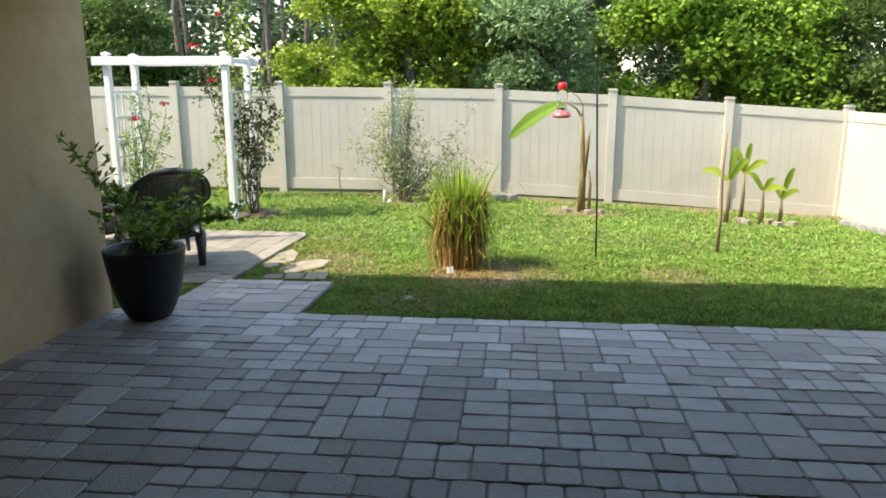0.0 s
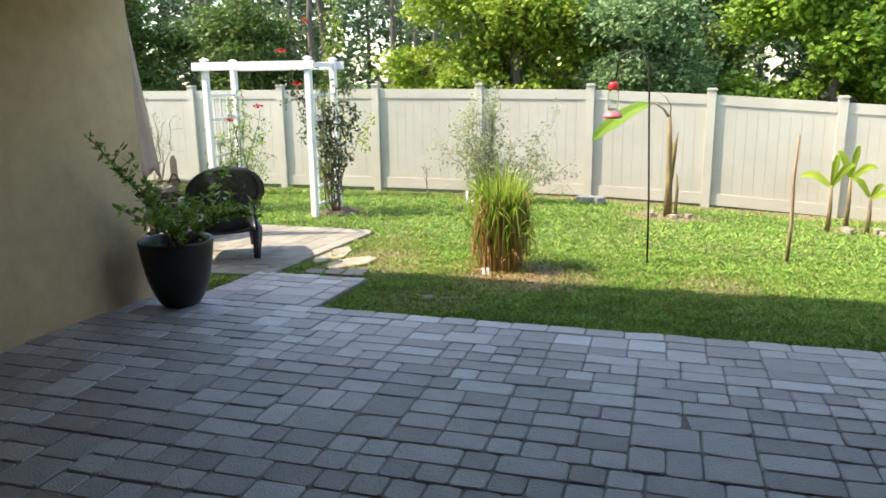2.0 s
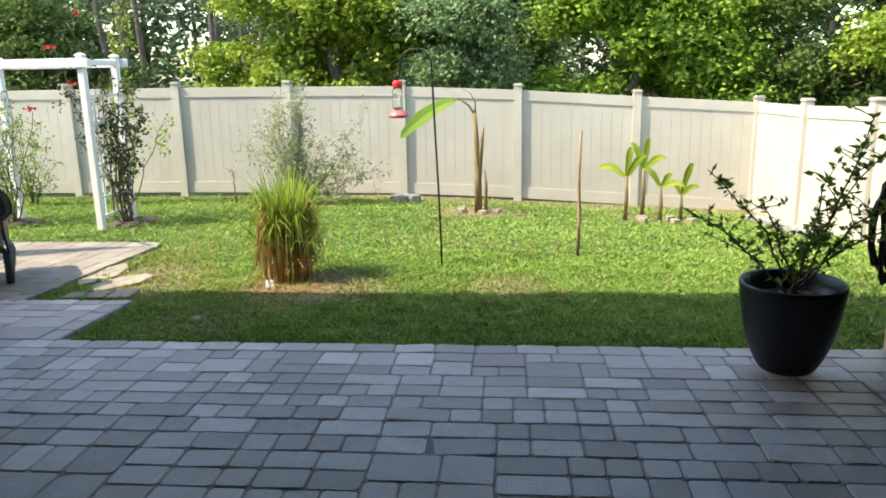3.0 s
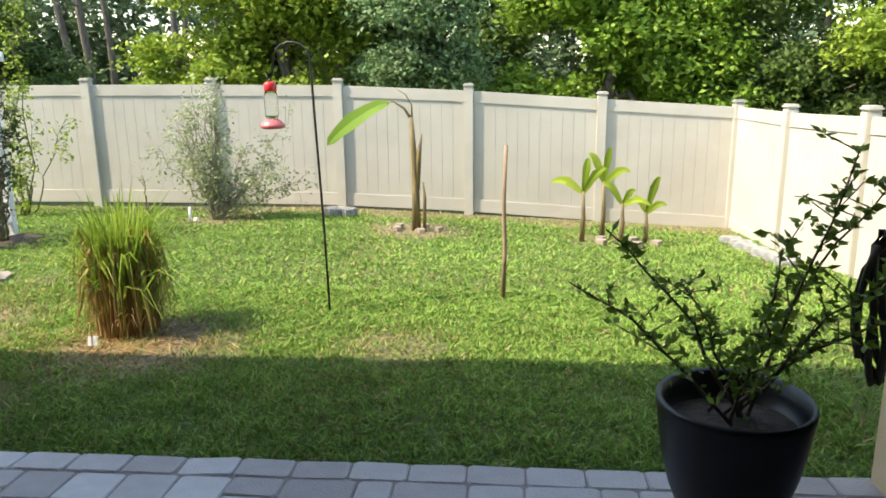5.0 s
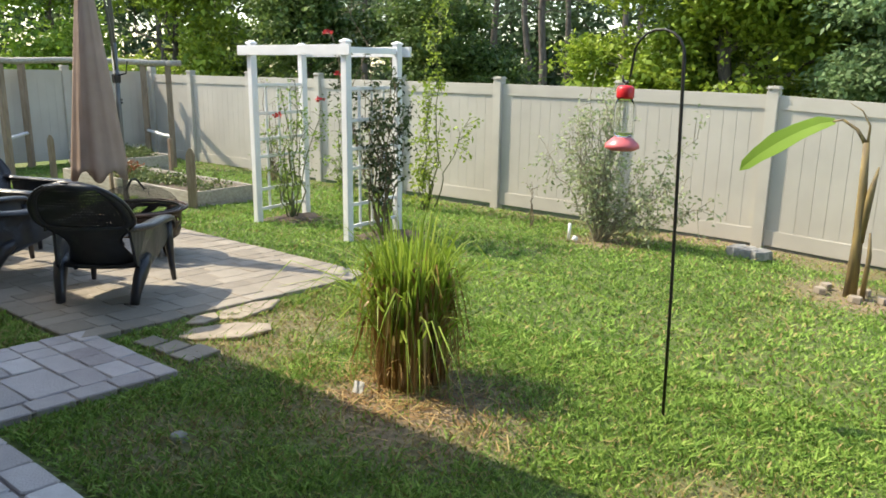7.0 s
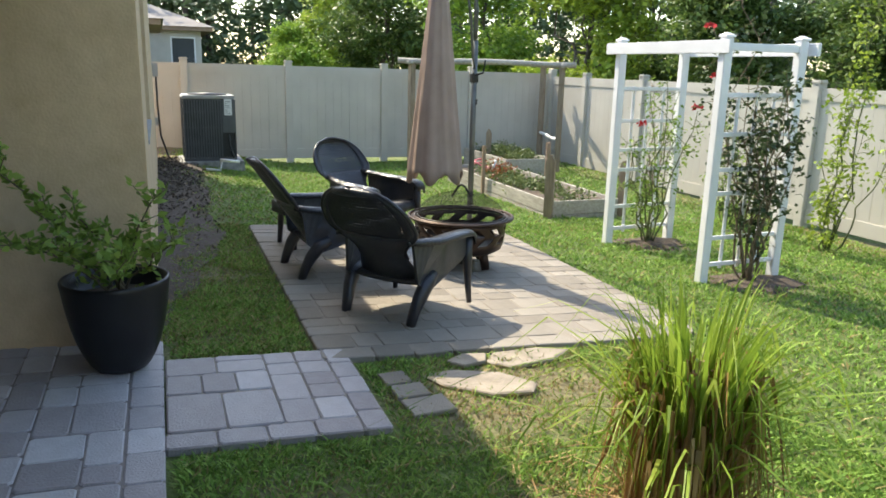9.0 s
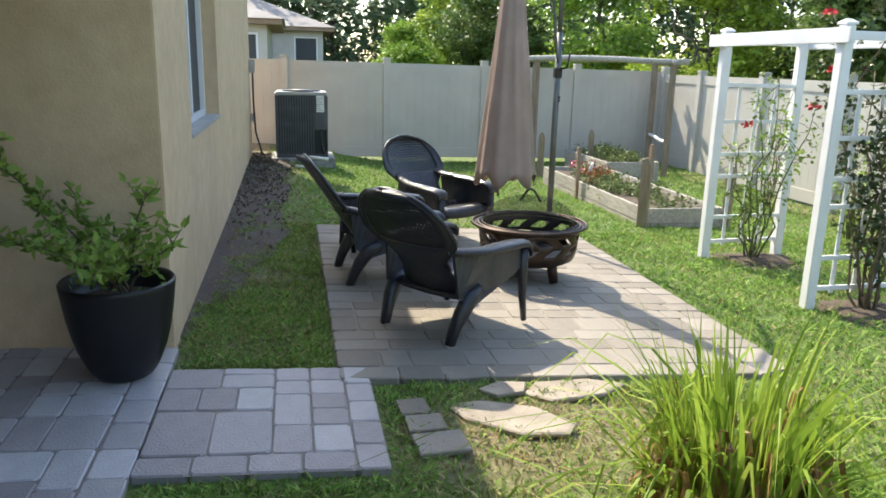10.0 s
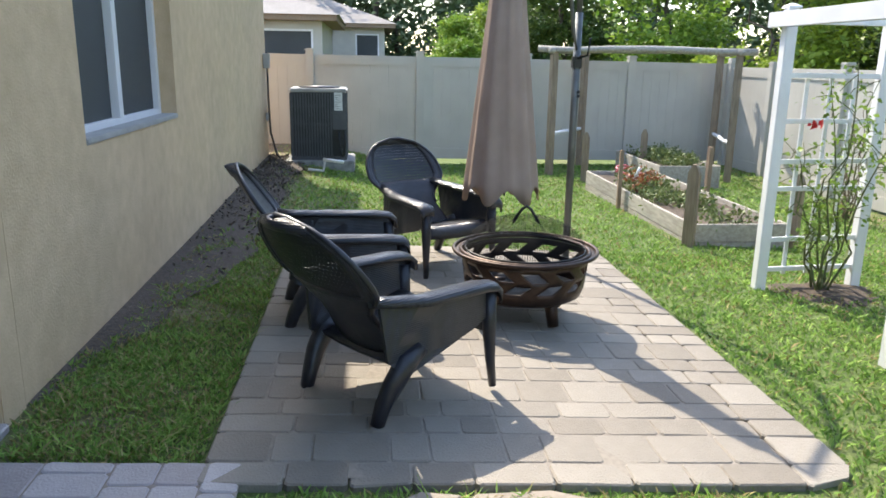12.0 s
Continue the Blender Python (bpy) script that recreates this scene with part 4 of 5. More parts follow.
# ---- lemongrass clump ----
def grass_clump(x, y):
    e = thing("ornamental_grass", (x, y, G(x, y) - 0.02), "tall clump of green grass with dry straw at its base", "grass clump")

    def blades(name, n, r0, h, lean, width, material, droop, z0=0.0):
        P = []
        for k in range(n):
            a, r = rng.uniform(0, 6.283), r0 * math.sqrt(rng.random())
            b = np.array([r * math.cos(a), r * math.sin(a), z0 * rng.uniform(0.5, 1.2)])
            ln = h * rng.uniform(0.55, 1.1)
            out = np.array([math.cos(a + rng.normal() * 0.5), math.sin(a + rng.normal() * 0.5), 0]) * lean * rng.uniform(0.2, 1.4)
            w = np.array([-math.sin(a + rng.normal()), math.cos(a + rng.normal()), 0]) * width * rng.uniform(0.6, 1.2)
            prev, pw = b, w
            for s in range(1, 6):
                f = s / 5
                q = b + out * ln * f ** 1.7 + np.array([0, 0, ln * (f - droop * rng.uniform(0.7, 1.2) * f ** 3)])
                nw = w * (1 - f ** 2) + w * 0.06
                P.append([prev - pw, prev + pw, q + nw, q - nw])
                prev, pw = q, nw
        quads_mesh(name, np.array(P), material, e, np.repeat(rng.random(n), 5), kind="stuff")

    blades("green_blades", 330, 0.17, 0.74, 0.27, 0.007, M_LEMON, 0.25, 0.32)
    blades("arching_blades", 120, 0.19, 0.66, 0.6, 0.007, M_LEMON, 0.7, 0.42)
    blades("hanging_blades", 120, 0.21, 0.5, 0.42, 0.007, M_LEMON, 1.6, 0.55)
    blades("loose_blades", 70, 0.2, 0.95, 1.0, 0.007, M_LEMON, 0.9, 0.2)
    blades("straw", 330, 0.19, 0.62, 0.10, 0.008, M_STRAW, 0.15)
    blades("leaning_straw", 110, 0.2, 0.5, 0.45, 0.007, M_STRAW, 0.6)
    blades("broken_straw", 300, 0.21, 0.55, 0.26, 0.009, M_STRAW, 1.75, 0.45)


grass_clump(-0.5, 6.38)


def fallen_straw():
    e = thing("straw_litter", (0, 0, 0), "dry straw blades scattered on the bare soil", "straw", kind="stuff")
    n = 420
    a, d = rng.uniform(0, 6.283, n), np.abs(rng.normal(size=n)) * 0.34 + 0.12
    X, Y = -0.42 + d * np.cos(a) * 1.1, 6.25 + d * np.sin(a) * 0.8
    B = np.stack([X, Y, np.array([G(x, y) - 0.012 for x, y in zip(X, Y)])], 1)
    t = rng.uniform(0, 6.283, n)
    ln = rng.uniform(0.05, 0.22, n)[:, None]
    D = np.stack([np.cos(t), np.sin(t), rng.uniform(0.0, 0.16, n)], 1) * ln
    S = np.stack([-np.sin(t), np.cos(t), np.zeros(n)], 1) * 0.004
    quads_mesh("straw", np.stack([B - S, B + S, B + D + S * 0.4, B + D - S * 0.4], 1), M_STRAW, e, kind="stuff")


fallen_straw()


def mulch_patch(x, y, a, b):
    """A low uneven mound of dark soil under a climbing rose."""
    e = thing("soil_mound", (x, y, G(x, y) - 0.03), "low mound of dark soil at the foot of the rose", "soil", "soil under the roses")
    V, seg = [(0, 0, 0.05)], 22
    for k, z in ((0.35, 0.048), (0.7, 0.036), (1.0, 0.0)):
        for i in range(seg):
            t = 2 * math.pi * i / seg
            w = k * (1 + 0.14 * math.sin(3 * t + x) + 0.08 * math.sin(7 * t))
            V.append((a * w * math.cos(t), b * w * math.sin(t), z + 0.008 * math.sin(5 * t + 9 * k)))
    F = [(0, 1 + i, 1 + (i + 1) % seg) for i in range(seg)]
    F += [(1 + j * seg + i, 1 + (j + 1) * seg + i, 1 + (j + 1) * seg + (i + 1) % seg, 1 + j * seg + (i + 1) % seg) for j in range(2) for i in range(seg)]
    mesh_from("soil", V, F, M_SOIL, e, True)


mulch_patch(-3.42, 9.36, 0.34, 0.5)
mulch_patch(-4.95, 9.4, 0.3, 0.46)


# ---- banana plants ----
def banana_blade(name, pts, width, material, parent, fold=0.25):
    V, F = [], []
    n = len(pts) - 1
    for i, p in enumerate(pts):
        p = Vector(p)
        d = (Vector(pts[min(i + 1, n)]) - Vector(pts[max(i - 1, 0)])).normalized()
        s = d.cross(Vector((0.25, -0.9, 0.35))).normalized()
        up = s.cross(d)
        f = i / n
        w = width * (math.sin(math.pi * min(1, f * 0.93 + 0.07)) ** 0.8) * (1 + 0.08 * math.sin(9 * i))
        V += [p - s * w + up * fold * w, p, p + s * w + up * fold * w]
    for i in range(n):
        F += [(3 * i, 3 * i + 1, 3 * i + 4, 3 * i + 3), (3 * i + 1, 3 * i + 2, 3 * i + 5, 3 * i + 4)]
    ob = mesh_from(name, V, F, material, parent)
    ob.modifiers.new("thick", "SOLIDIFY").thickness = 0.002


def banana():
    x, y = 0.9, 10.72
    z = G(x, y)
    e = thing("banana_plant", (x, y, z - 0.02), "banana plant with one hanging green leaf", "banana plant")
    tubes("stem", [([(0, 0, 0), (0, 0, 0.5), (-0.02, 0, 1.0), (-0.04, 0, 1.36)], [0.058, 0.045, 0.036, 0.026]), ([(0.02, 0, 0.5), (0.05, -0.02, 0.95), (0.08, 0, 1.16)], [0.03, 0.03, 0.008]),
                   ([(0.1, -0.03, 0), (0.11, -0.03, 0.4), (0.09, -0.03, 0.6)], [0.025, 0.02, 0.01])], M_STEM, e, 10)
    tubes("leaf_stalk", [([(-0.04, 0, 1.34), (-0.12, 0, 1.46), (-0.24, 0, 1.54), (-0.32, 0, 1.52)], [0.02, 0.014, 0.011, 0.008]), ([(-0.03, 0, 1.3), (-0.03, 0, 1.5), (-0.1, 0, 1.62), (-0.2, 0, 1.68)], [0.014, 0.009, 0.006, 0.003])], M_STEM, e, 8)
    banana_blade("leaf", [(-0.30, 0, 1.525), (-0.42, -0.01, 1.50), (-0.58, -0.02, 1.42), (-0.75, -0.03, 1.31), (-0.9, -0.03, 1.19), (-1.0, -0.03, 1.09), (-1.05, -0.03, 1.03)], 0.09, M_BANANA, e, 0.12)


banana()


def pup(x, y, h, leaves):
    h = 0.82 * h
    e = thing("young_banana", (x, y, G(x, y) - 0.02), "young banana plant with yellow-green leaves", "banana plant", "young banana plants")
    tubes("stem", [([(0, 0, 0), (0.01, 0, h * 0.5), (0, 0, h)], [0.034, 0.026, 0.016])], M_STEM, e, 8)
    for dx, dy, dz, w in leaves:
        b = Vector((0, 0, h * 0.96))
        t = b + 1.2 * Vector((dx, dy, dz + 0.04))
        pts = [b.lerp(t, i / 6) - Vector((0, 0, 0.05 * (i / 6) ** 3)) + Vector((0, 0, 0.2 * math.hypot(dx, dz) * math.sin(math.pi * (i / 6) ** 1.2))) for i in range(7)]
        banana_blade("leaf", pts, w * 0.95, M_PUP, e, 0.15)


pup(2.86, 10.5, 0.72, [(-0.32, 0, 0.10, 0.055), (0.05, 0.05, 0.34, 0.05), (0.22, 0, 0.24, 0.05)])
pup(3.12, 10.75, 0.85, [(-0.16, 0, 0.3, 0.05), (0.06, 0, 0.36, 0.045), (0.26, 0, 0.12, 0.05)])
pup(3.30, 10.45, 0.58, [(-0.2, 0, 0.2, 0.045), (0.12, 0, 0.14, 0.04), (0.26, -0.05, 0.0, 0.04)])
pup(3.60, 10.6, 0.45, [(0.12, 0, 0.36, 0.05), (-0.14, 0, 0.16, 0.04), (0.2, 0, 0.08, 0.04)])


# ---- feeder on its hook, stake ----
def feeder():
    x, y = 0.73, 6.87
    z = G(x, y)
    e = thing("shepherd_hook", (x, y, z), "thin black steel garden hook stuck in the lawn", "garden hook")
    lean = [(0, 0, -0.05), (-0.015, 0.005, 0.6), (-0.04, 0.02, 1.2), (-0.06, 0.03, 1.72)]
    crook = [(-0.06 - 0.135 * (1 - math.cos(a)), 0.03 + 0.02 * a, 1.72 + 0.13 * math.sin(a)) for a in [0.35 * k for k in range(1, 9)]]
    crook += [(-0.335, 0.08, 1.64), (-0.35, 0.08, 1.60), (-0.37, 0.08, 1.61), (-0.375, 0.08, 1.64)]
    tubes("rod", [(lean + crook, [0.0085] * 4 + [0.0065] * len(crook))], M_BLACKSTEEL, e, 8)
    f = thing("hummingbird_feeder", (x - 0.355, y + 0.08, z + 1.28), "clear bottle bird feeder with red cap and base", "bird feeder")
    lathe("base", [(0, 0), (0.06, 0), (0.085, 0.012), (0.082, 0.03), (0.055, 0.055), (0.04, 0.065), (0, 0.065)], M_PINKRED, f, 32)
    lathe("bottle", [(0.036, 0.066), (0.047, 0.09), (0.047, 0.22), (0.036, 0.25), (0.034, 0.25), (0.044, 0.218), (0.044, 0.092), (0.034, 0.068)], M_GLASS, f, 32, True)
    lathe("cap", [(0, 0.25), (0.04, 0.25), (0.042, 0.26), (0.042, 0.30), (0.03, 0.312), (0, 0.314)], M_RED, f, 32)
    tubes("wire", [([(0, 0, 0.31), (0, 0, 0.33)], 0.003)], M_BLACKSTEEL, f, 6)


feeder()
st = thing("garden_stake", (1.95, 7.40, G(1.95, 7.4) - 0.05), "plain brown wooden stake stuck in the lawn", "stake")
tubes("rod", [([(0, 0, 0), (0.012, 0.01, 0.4), (0.0, 0.03, 0.8), (0.015, 0.05, 1.20)], [0.019, 0.017, 0.016, 0.014])], M_STAKE, st, 7)


# ---- raised beds, timber frame ----
def raised_bed(x0, x1, y0, y1, h, label, leafy, n):
    z = G((x0 + x1) / 2, (y0 + y1) / 2)
    e = thing("raised_bed", ((x0 + x1) / 2, (y0 + y1) / 2, z), label, "raised bed", "raised garden beds")
    a, b = (x1 - x0) / 2, (y1 - y0) / 2
    for k in range(2):
        for nm, lo, hi in (("board", (-a, -b, 0), (a, -b + 0.035, 0)), ("board", (-a, b - 0.035, 0), (a, b, 0)), ("board", (-a, -b + 0.036, 0), (-a + 0.035, b - 0.036, 0)), ("board", (a - 0.035, -b + 0.036, 0), (a, b - 0.036, 0))):
            box(nm, (lo[0], lo[1], (-0.06 + h / 2 if k else -0.2)), (hi[0], hi[1], (h if k else h / 2 - 0.064)), M_OLDWOOD, e, 0.006)
    nx, ny = 40, 14
    V = [(-a + 0.03 + (2 * a - 0.06) * i / nx, -b + 0.03 + (2 * b - 0.06) * j / ny, h - 0.06 + 0.03 * noise.noise((i * 0.4, j * 0.4, x0))) for j in range(ny + 1) for i in range(nx + 1)]
    mesh_from("soil", V, [(j * (nx + 1) + i, j * (nx + 1) + i + 1, (j + 1) * (nx + 1) + i + 1, (j + 1) * (nx + 1) + i) for j in range(ny) for i in range(nx)], M_SOIL, e, True)
    pl = thing("bed_plants", ((x0 + x1) / 2, (y0 + y1) / 2, z + h - 0.05), "low leafy plants growing in the bed", "plants", "bed plants", kind="stuff")
    blobs = [(rng.uniform(-a + 0.15, a - 0.15), rng.uniform(-b + 0.15, b - 0.15), 0.03, 0.16, 0.14, rng.uniform(0.06, 0.16), 10) for k in range(n)]
    quads_mesh("leaves", leaf_quads(crown_points(blobs, 9), 0.05, 0.03, 0.4), leafy, pl, kind="stuff")
    return e


raised_bed(-9.9, -6.42, 9.02, 9.98, 0.22, "weathered grey timber raised bed with low plants", M_LEAF_BED, 34)
raised_bed(-11.9, -10.0, 10.1, 11.0, 0.30, "weathered timber raised bed full of leaves", M_LEAF_BED, 46)
rp = thing("rust_plant", (-8.5, 9.3, G(-8.5, 9.3) + 0.22), "small rust-red leafy plant in the bed", "plant")
quads_mesh("leaves", leaf_quads(crown_points([(0, 0, 0.1, 0.2, 0.16, 0.16, 26)], 10), 0.06, 0.025, 0.5), M_LEAF_RED, rp, kind="stuff")


def picket(x, y, h, r, rz, pointed, material):
    e = thing("bed_stake", (x, y, G(x, y) - 0.04), "rough wooden stake at the raised bed", "stake", "bed stakes", rz)
    if pointed:
        V = [(-r, -0.02, 0), (r, -0.02, 0), (r, -0.02, h - 0.08), (0.3 * r, -0.02, h), (-0.3 * r, -0.02, h), (-r, -0.02, h - 0.08)]
        V += [(a, 0.02, c) for a, b, c in V]
        mesh_from("picket", V, [(0, 1, 2, 3, 4, 5), (11, 10, 9, 8, 7, 6)] + [((i + 1) % 6, i, i + 6, (i + 1) % 6 + 6) for i in range(6)], material, e)
    else:
        box("rod", (-r, -r, 0), (r, r, h), material, e, 0.004)


picket(-6.38, 8.98, 0.78, 0.055, 40, True, M_WOOD)
picket(-8.35, 8.97, 0.72, 0.022, 0, False, M_STAKE)
picket(-11.2, 10.3, 0.75, 0.05, 60, True, M_WOOD)
picket(-10.6, 9.2, 0.75, 0.05, 60, True, M_WOOD)
picket(-9.0, 10.35, 0.72, 0.03, 10, False, M_STAKE)
picket(-6.46, 10.05, 0.72, 0.05, 20, True, M_WOOD)


def timber_frame():
    P = [(-11.35, 8.85), (-12.3, 9.6), (-12.25, 11.9), (-10.55, 11.38)]
    z = G(-11.6, 10.4)
    o = Vector((-11.6, 10.4, z))
    e = thing("timber_frame", o, "rustic weathered timber frame with round log rails", "pergola")
    top = 1.56 - z
    for i, (x, y) in enumerate(P):
        m = pose(x - o.x, y - o.y, -0.05, 0, 0, 20 + 13 * i)
        box("post", (-0.05, -0.05, 0), (0.05, 0.05, top), M_WOOD, e, 0.008, m)

    def rail(nm, a, b, h, r, ext, material):
        p, q = Vector((a[0] - o.x, a[1] - o.y, h)), Vector((b[0] - o.x, b[1] - o.y, h))
        d = (q - p).normalized() * ext
        tubes(nm, [(wobble(p - d, q + d, 6, 0.003), r)], material, e, 9)

    rail("beam", P[0], P[3], top + 0.0, 0.05, 0.25, M_OLDWOOD)
    rail("beam", P[1], P[2], top + 0.0, 0.05, 0.1, M_OLDWOOD)
    rail("beam", P[0], P[1], top - 0.03, 0.045, 0.15, M_OLDWOOD)
    rail("beam", P[2], P[3], top - 0.03, 0.045, 0.15, M_OLDWOOD)
    rail("rail", P[0], P[1], 0.62, 0.03, 0.02, M_WHITE)
    rail("rail", P[2], P[3], 0.55, 0.03, 0.02, M_WHITE)


timber_frame()


# ---- air conditioner, pipes ----
def air_conditioner():
    x0, x1, y0, y1 = -11.05, -10.35, 4.98, 5.74
    z = G(-10.6, 5.3)
    pad = tagged(box("concrete_pad", (x0 - 0.1, y0 - 0.08, z - 0.1), (x1 + 0.1, y1 + 0.1, 0.0), M_GREYSTONE, None, 0.012), "grey concrete equipment pad", "pad")
    e = thing("air_conditioner", ((x0 + x1) / 2, (y0 + y1) / 2, 0.0), "dark grey outdoor air conditioning unit on a concrete pad", "air conditioner")
    a, b, h = (x1 - x0) / 2, (y1 - y0) / 2, 0.97
    box("core", (-a + 0.03, -b + 0.03, 0.02), (a - 0.03, b - 0.03, h - 0.04), M_PIPE, e, 0.02)
    box("base", (-a, -b, 0.0), (a, b, 0.05), M_ACBODY, e, 0.01)
    box("top", (-a - 0.01, -b - 0.01, h - 0.05), (a + 0.01, b + 0.01, h), M_ACTOP, e, 0.02)
    lathe("fan_grille", [(0.28, h + 0.002), (0.29, h + 0.014), (0.02, h + 0.03), (0.0, h + 0.03)], M_ACBODY, e, 32)
    slats = []
    for i in range(15):
        f = -b + 0.02 + (2 * b - 0.24) * i / 14
        slats += [((a - 0.012, f, 0.05), (a + 0.004, f + 0.022, h - 0.06))]
    for i in range(14):
        f = -a + 0.02 + (2 * a - 0.05) * i / 13
        slats += [((f, b - 0.012, 0.05), (f + 0.02, b + 0.004, h - 0.06)), ((f, -b - 0.004, 0.05), (f + 0.02, -b + 0.012, h - 0.06))]
    boxes("louvre", slats, M_ACBODY, e, 0.003)
    for i in range(3):
        boxes("guard", [((a + 0.003, -b + 0.02, 0.25 + 0.24 * i), (a + 0.008, b - 0.2, 0.262 + 0.24 * i))], M_ACBODY, e, 0)
    box("service_panel", (a - 0.01, b - 0.19, 0.42), (a + 0.012, b - 0.005, h - 0.06), M_ACBODY, e, 0.006)
    box("label", (a + 0.0125, b - 0.16, 0.68), (a + 0.015, b - 0.05, 0.92), M_LABEL, e, 0)
    boxes("print", [((a + 0.0155, b - 0.15, 0.70 + 0.03 * k), (a + 0.0165, b - 0.07 - 0.02 * (k % 3), 0.706 + 0.03 * k)) for k in range(7)], M_INK, e, 0)
    tubes("valve", [([(a, b - 0.08, 0.15), (a + 0.08, b - 0.08, 0.14), (a + 0.1, b - 0.05, 0.06)], 0.02), ([(a, b - 0.1, 0.4), (a + 0.03, b - 0.1, 0.25), (a + 0.05, b - 0.06, 0.1)], 0.012)], M_PIPE, e, 8)
    c = thing("conduit", (-10.75, 4.6, 0), "electric box and black cable on the house wall", "cable")
    box("box", (-0.06, 0.003, 1.22), (0.06, 0.085, 1.42), M_ACTOP, c, 0.008)
    box("cover", (-0.07, 0.003, 0.5), (0.01, 0.06, 0.62), M_ACTOP, c, 0.008)
    tubes("cable", [([(0, 0.05, 1.22), (0.0, 0.05, 0.8), (0.06, 0.07, 0.35), (0.18, 0.16, 0.05), (0.25, 0.3, -0.08), (0.15, 0.45, 0.05)], 0.014)], M_PIPE, c, 8)
    d = thing("drain_pipe", (-9.75, 5.45, G(-9.75, 5.45)), "white plastic drain pipe stub rising from the soil", "pipe")
    tubes("pipe", [([(0, -0.2, 0.04), (0, 0.0, 0.02), (0.02, 0.02, 0.16)], 0.02), ([(0.02, 0.0, 0.17), (0.1, 0.26, 0.15)], 0.022)], M_WHITE, d, 10)


air_conditioner()

# ---- stones, small fittings ----
def flat_stone(x, y, a, b, rz, material, label, sides=7, h=0.02):
    e = thing("stepping_stone", (x, y, G(x, y) - 0.011), label, "stepping stone", "stepping stones", rz)
    V = []
    for z, k in ((0, 1.0), (h * 0.7, 1.0), (h, 0.94)):
        for i in range(sides):
            t = 2 * math.pi * (i + 0.5) / sides
            w = 1 + (0.12 * math.sin(3.1 * i + x * 7) if sides > 4 else 0.0)
            f = 1 / max(abs(math.cos(t)), abs(math.sin(t))) if sides == 4 else 1
            V.append((a * k * w * f * math.cos(t), b * k * w * f * math.sin(t), z))
    F = [(j * sides + i, j * sides + (i + 1) % sides, (j + 1) * sides + (i + 1) % sides, (j + 1) * sides + i) for j in range(2) for i in range(sides)] + [tuple(2 * sides + i for i in range(sides))]
    mesh_from("stone", V, F, material, e)


flat_stone(-1.97, 5.735, 0.075, 0.07, 3, M_PAVER_PALE, "small square concrete stepping stone in the grass", 4)
flat_stone(-1.81, 5.765, 0.075, 0.085, 2, M_PAVER_PALE, "small square concrete stepping stone in the grass", 4)
flat_stone(-1.63, 5.80, 0.09, 0.11, 4, M_PAVER_PALE, "small square concrete stepping stone in the grass", 4)
flat_stone(-1.84, 6.17, 0.32, 0.14, 58, M_STONE, "irregular tan flagstone in the worn grass")
flat_stone(-2.13, 6.56, 0.12, 0.28, 4, M_STONE, "irregular tan flagstone in the worn grass", 6)
flat_stone(-2.15, 6.22, 0.09, 0.13, 10, M_STONE, "irregular tan flagstone in the worn grass", 5)
for k in range(6):
    flat_stone(-0.35 + 0.12 * (k % 3), 11.55 + 0.13 * (k // 3), 0.1, 0.08, 30 * k, M_GREYSTONE, "grey fieldstone lying by the fence", 6, 0.09)
for k in range(7):
    flat_stone(4.72 + 0.03 * math.sin(3 * k), 9.3 + 0.28 * k, 0.1, 0.15, 10 * k, M_GREYSTONE, "pale edging stone along the fence", 7, 0.07)
for k in range(5):
    a = 1.25 * k
    flat_stone(0.9 + 0.27 * math.cos(a), 10.72 + 0.2 * math.sin(a), 0.06, 0.05, 40 * k, M_STONE, "small stone round the banana plant", 6, 0.05)
    flat_stone(3.35 + 0.35 * math.cos(a), 10.4 + 0.2 * math.sin(a), 0.07, 0.06, 40 * k, M_STONE, "small stone round the young plants", 6, 0.06)

vb = thing("drain_cover", (-0.77, 5.14, G(-0.77, 5.14)), "small round grey drain cover in the grass", "drain cover")
lathe("lid", [(0, 0.014), (0.03, 0.012), (0.036, 0.008), (0.04, -0.02)], M_GREYSTONE, vb, 20)
pv = thing("irrigation_pipe", (-1.98, 10.85, G(-1.98, 10.85) - 0.02), "short white plastic irrigation riser by the bush", "pipe")
tubes("pipe", [([(0, 0, 0), (0.01, 0, 0.2)], 0.018), ([(0.08, -0.02, 0.02), (0.1, -0.02, 0.06)], 0.03)], M_WHITE, pv, 8)
pl = thing("plant_tag", (-0.55, 6.02, G(-0.55, 6.02)), "small pale plastic plant tag at the grass clump", "plant tag")
box("tag", (-0.03, -0.004, 0), (0.03, 0.004, 0.06), M_LABEL, pl, 0.002, pose(0, 0, 0.0, -25, 0, 12))

# coiled hose on the outer side of the column
hz = thing("garden_hose", (3.42, 4.72, 0.72), "dark coiled garden hose hanging on the column", "hose")
coil = [(0.06 * math.sin(0.37 * k) + (0.13 + 0.015 * math.sin(k)) * math.cos(k * 0.42) * 0.55, 0.02 * math.cos(0.9 * k), -0.1 + 0.30 * math.sin(k * 0.42)) for k in range(100)]
tubes("coil", [(coil, 0.014)], M_BLACKSTEEL, hz, 6)
tubes("hook", [([(0, -0.125, 0.18), (0, 0, 0.18), (0, 0.05, 0.22)], 0.01)], M_BLACKSTEEL, hz, 6)


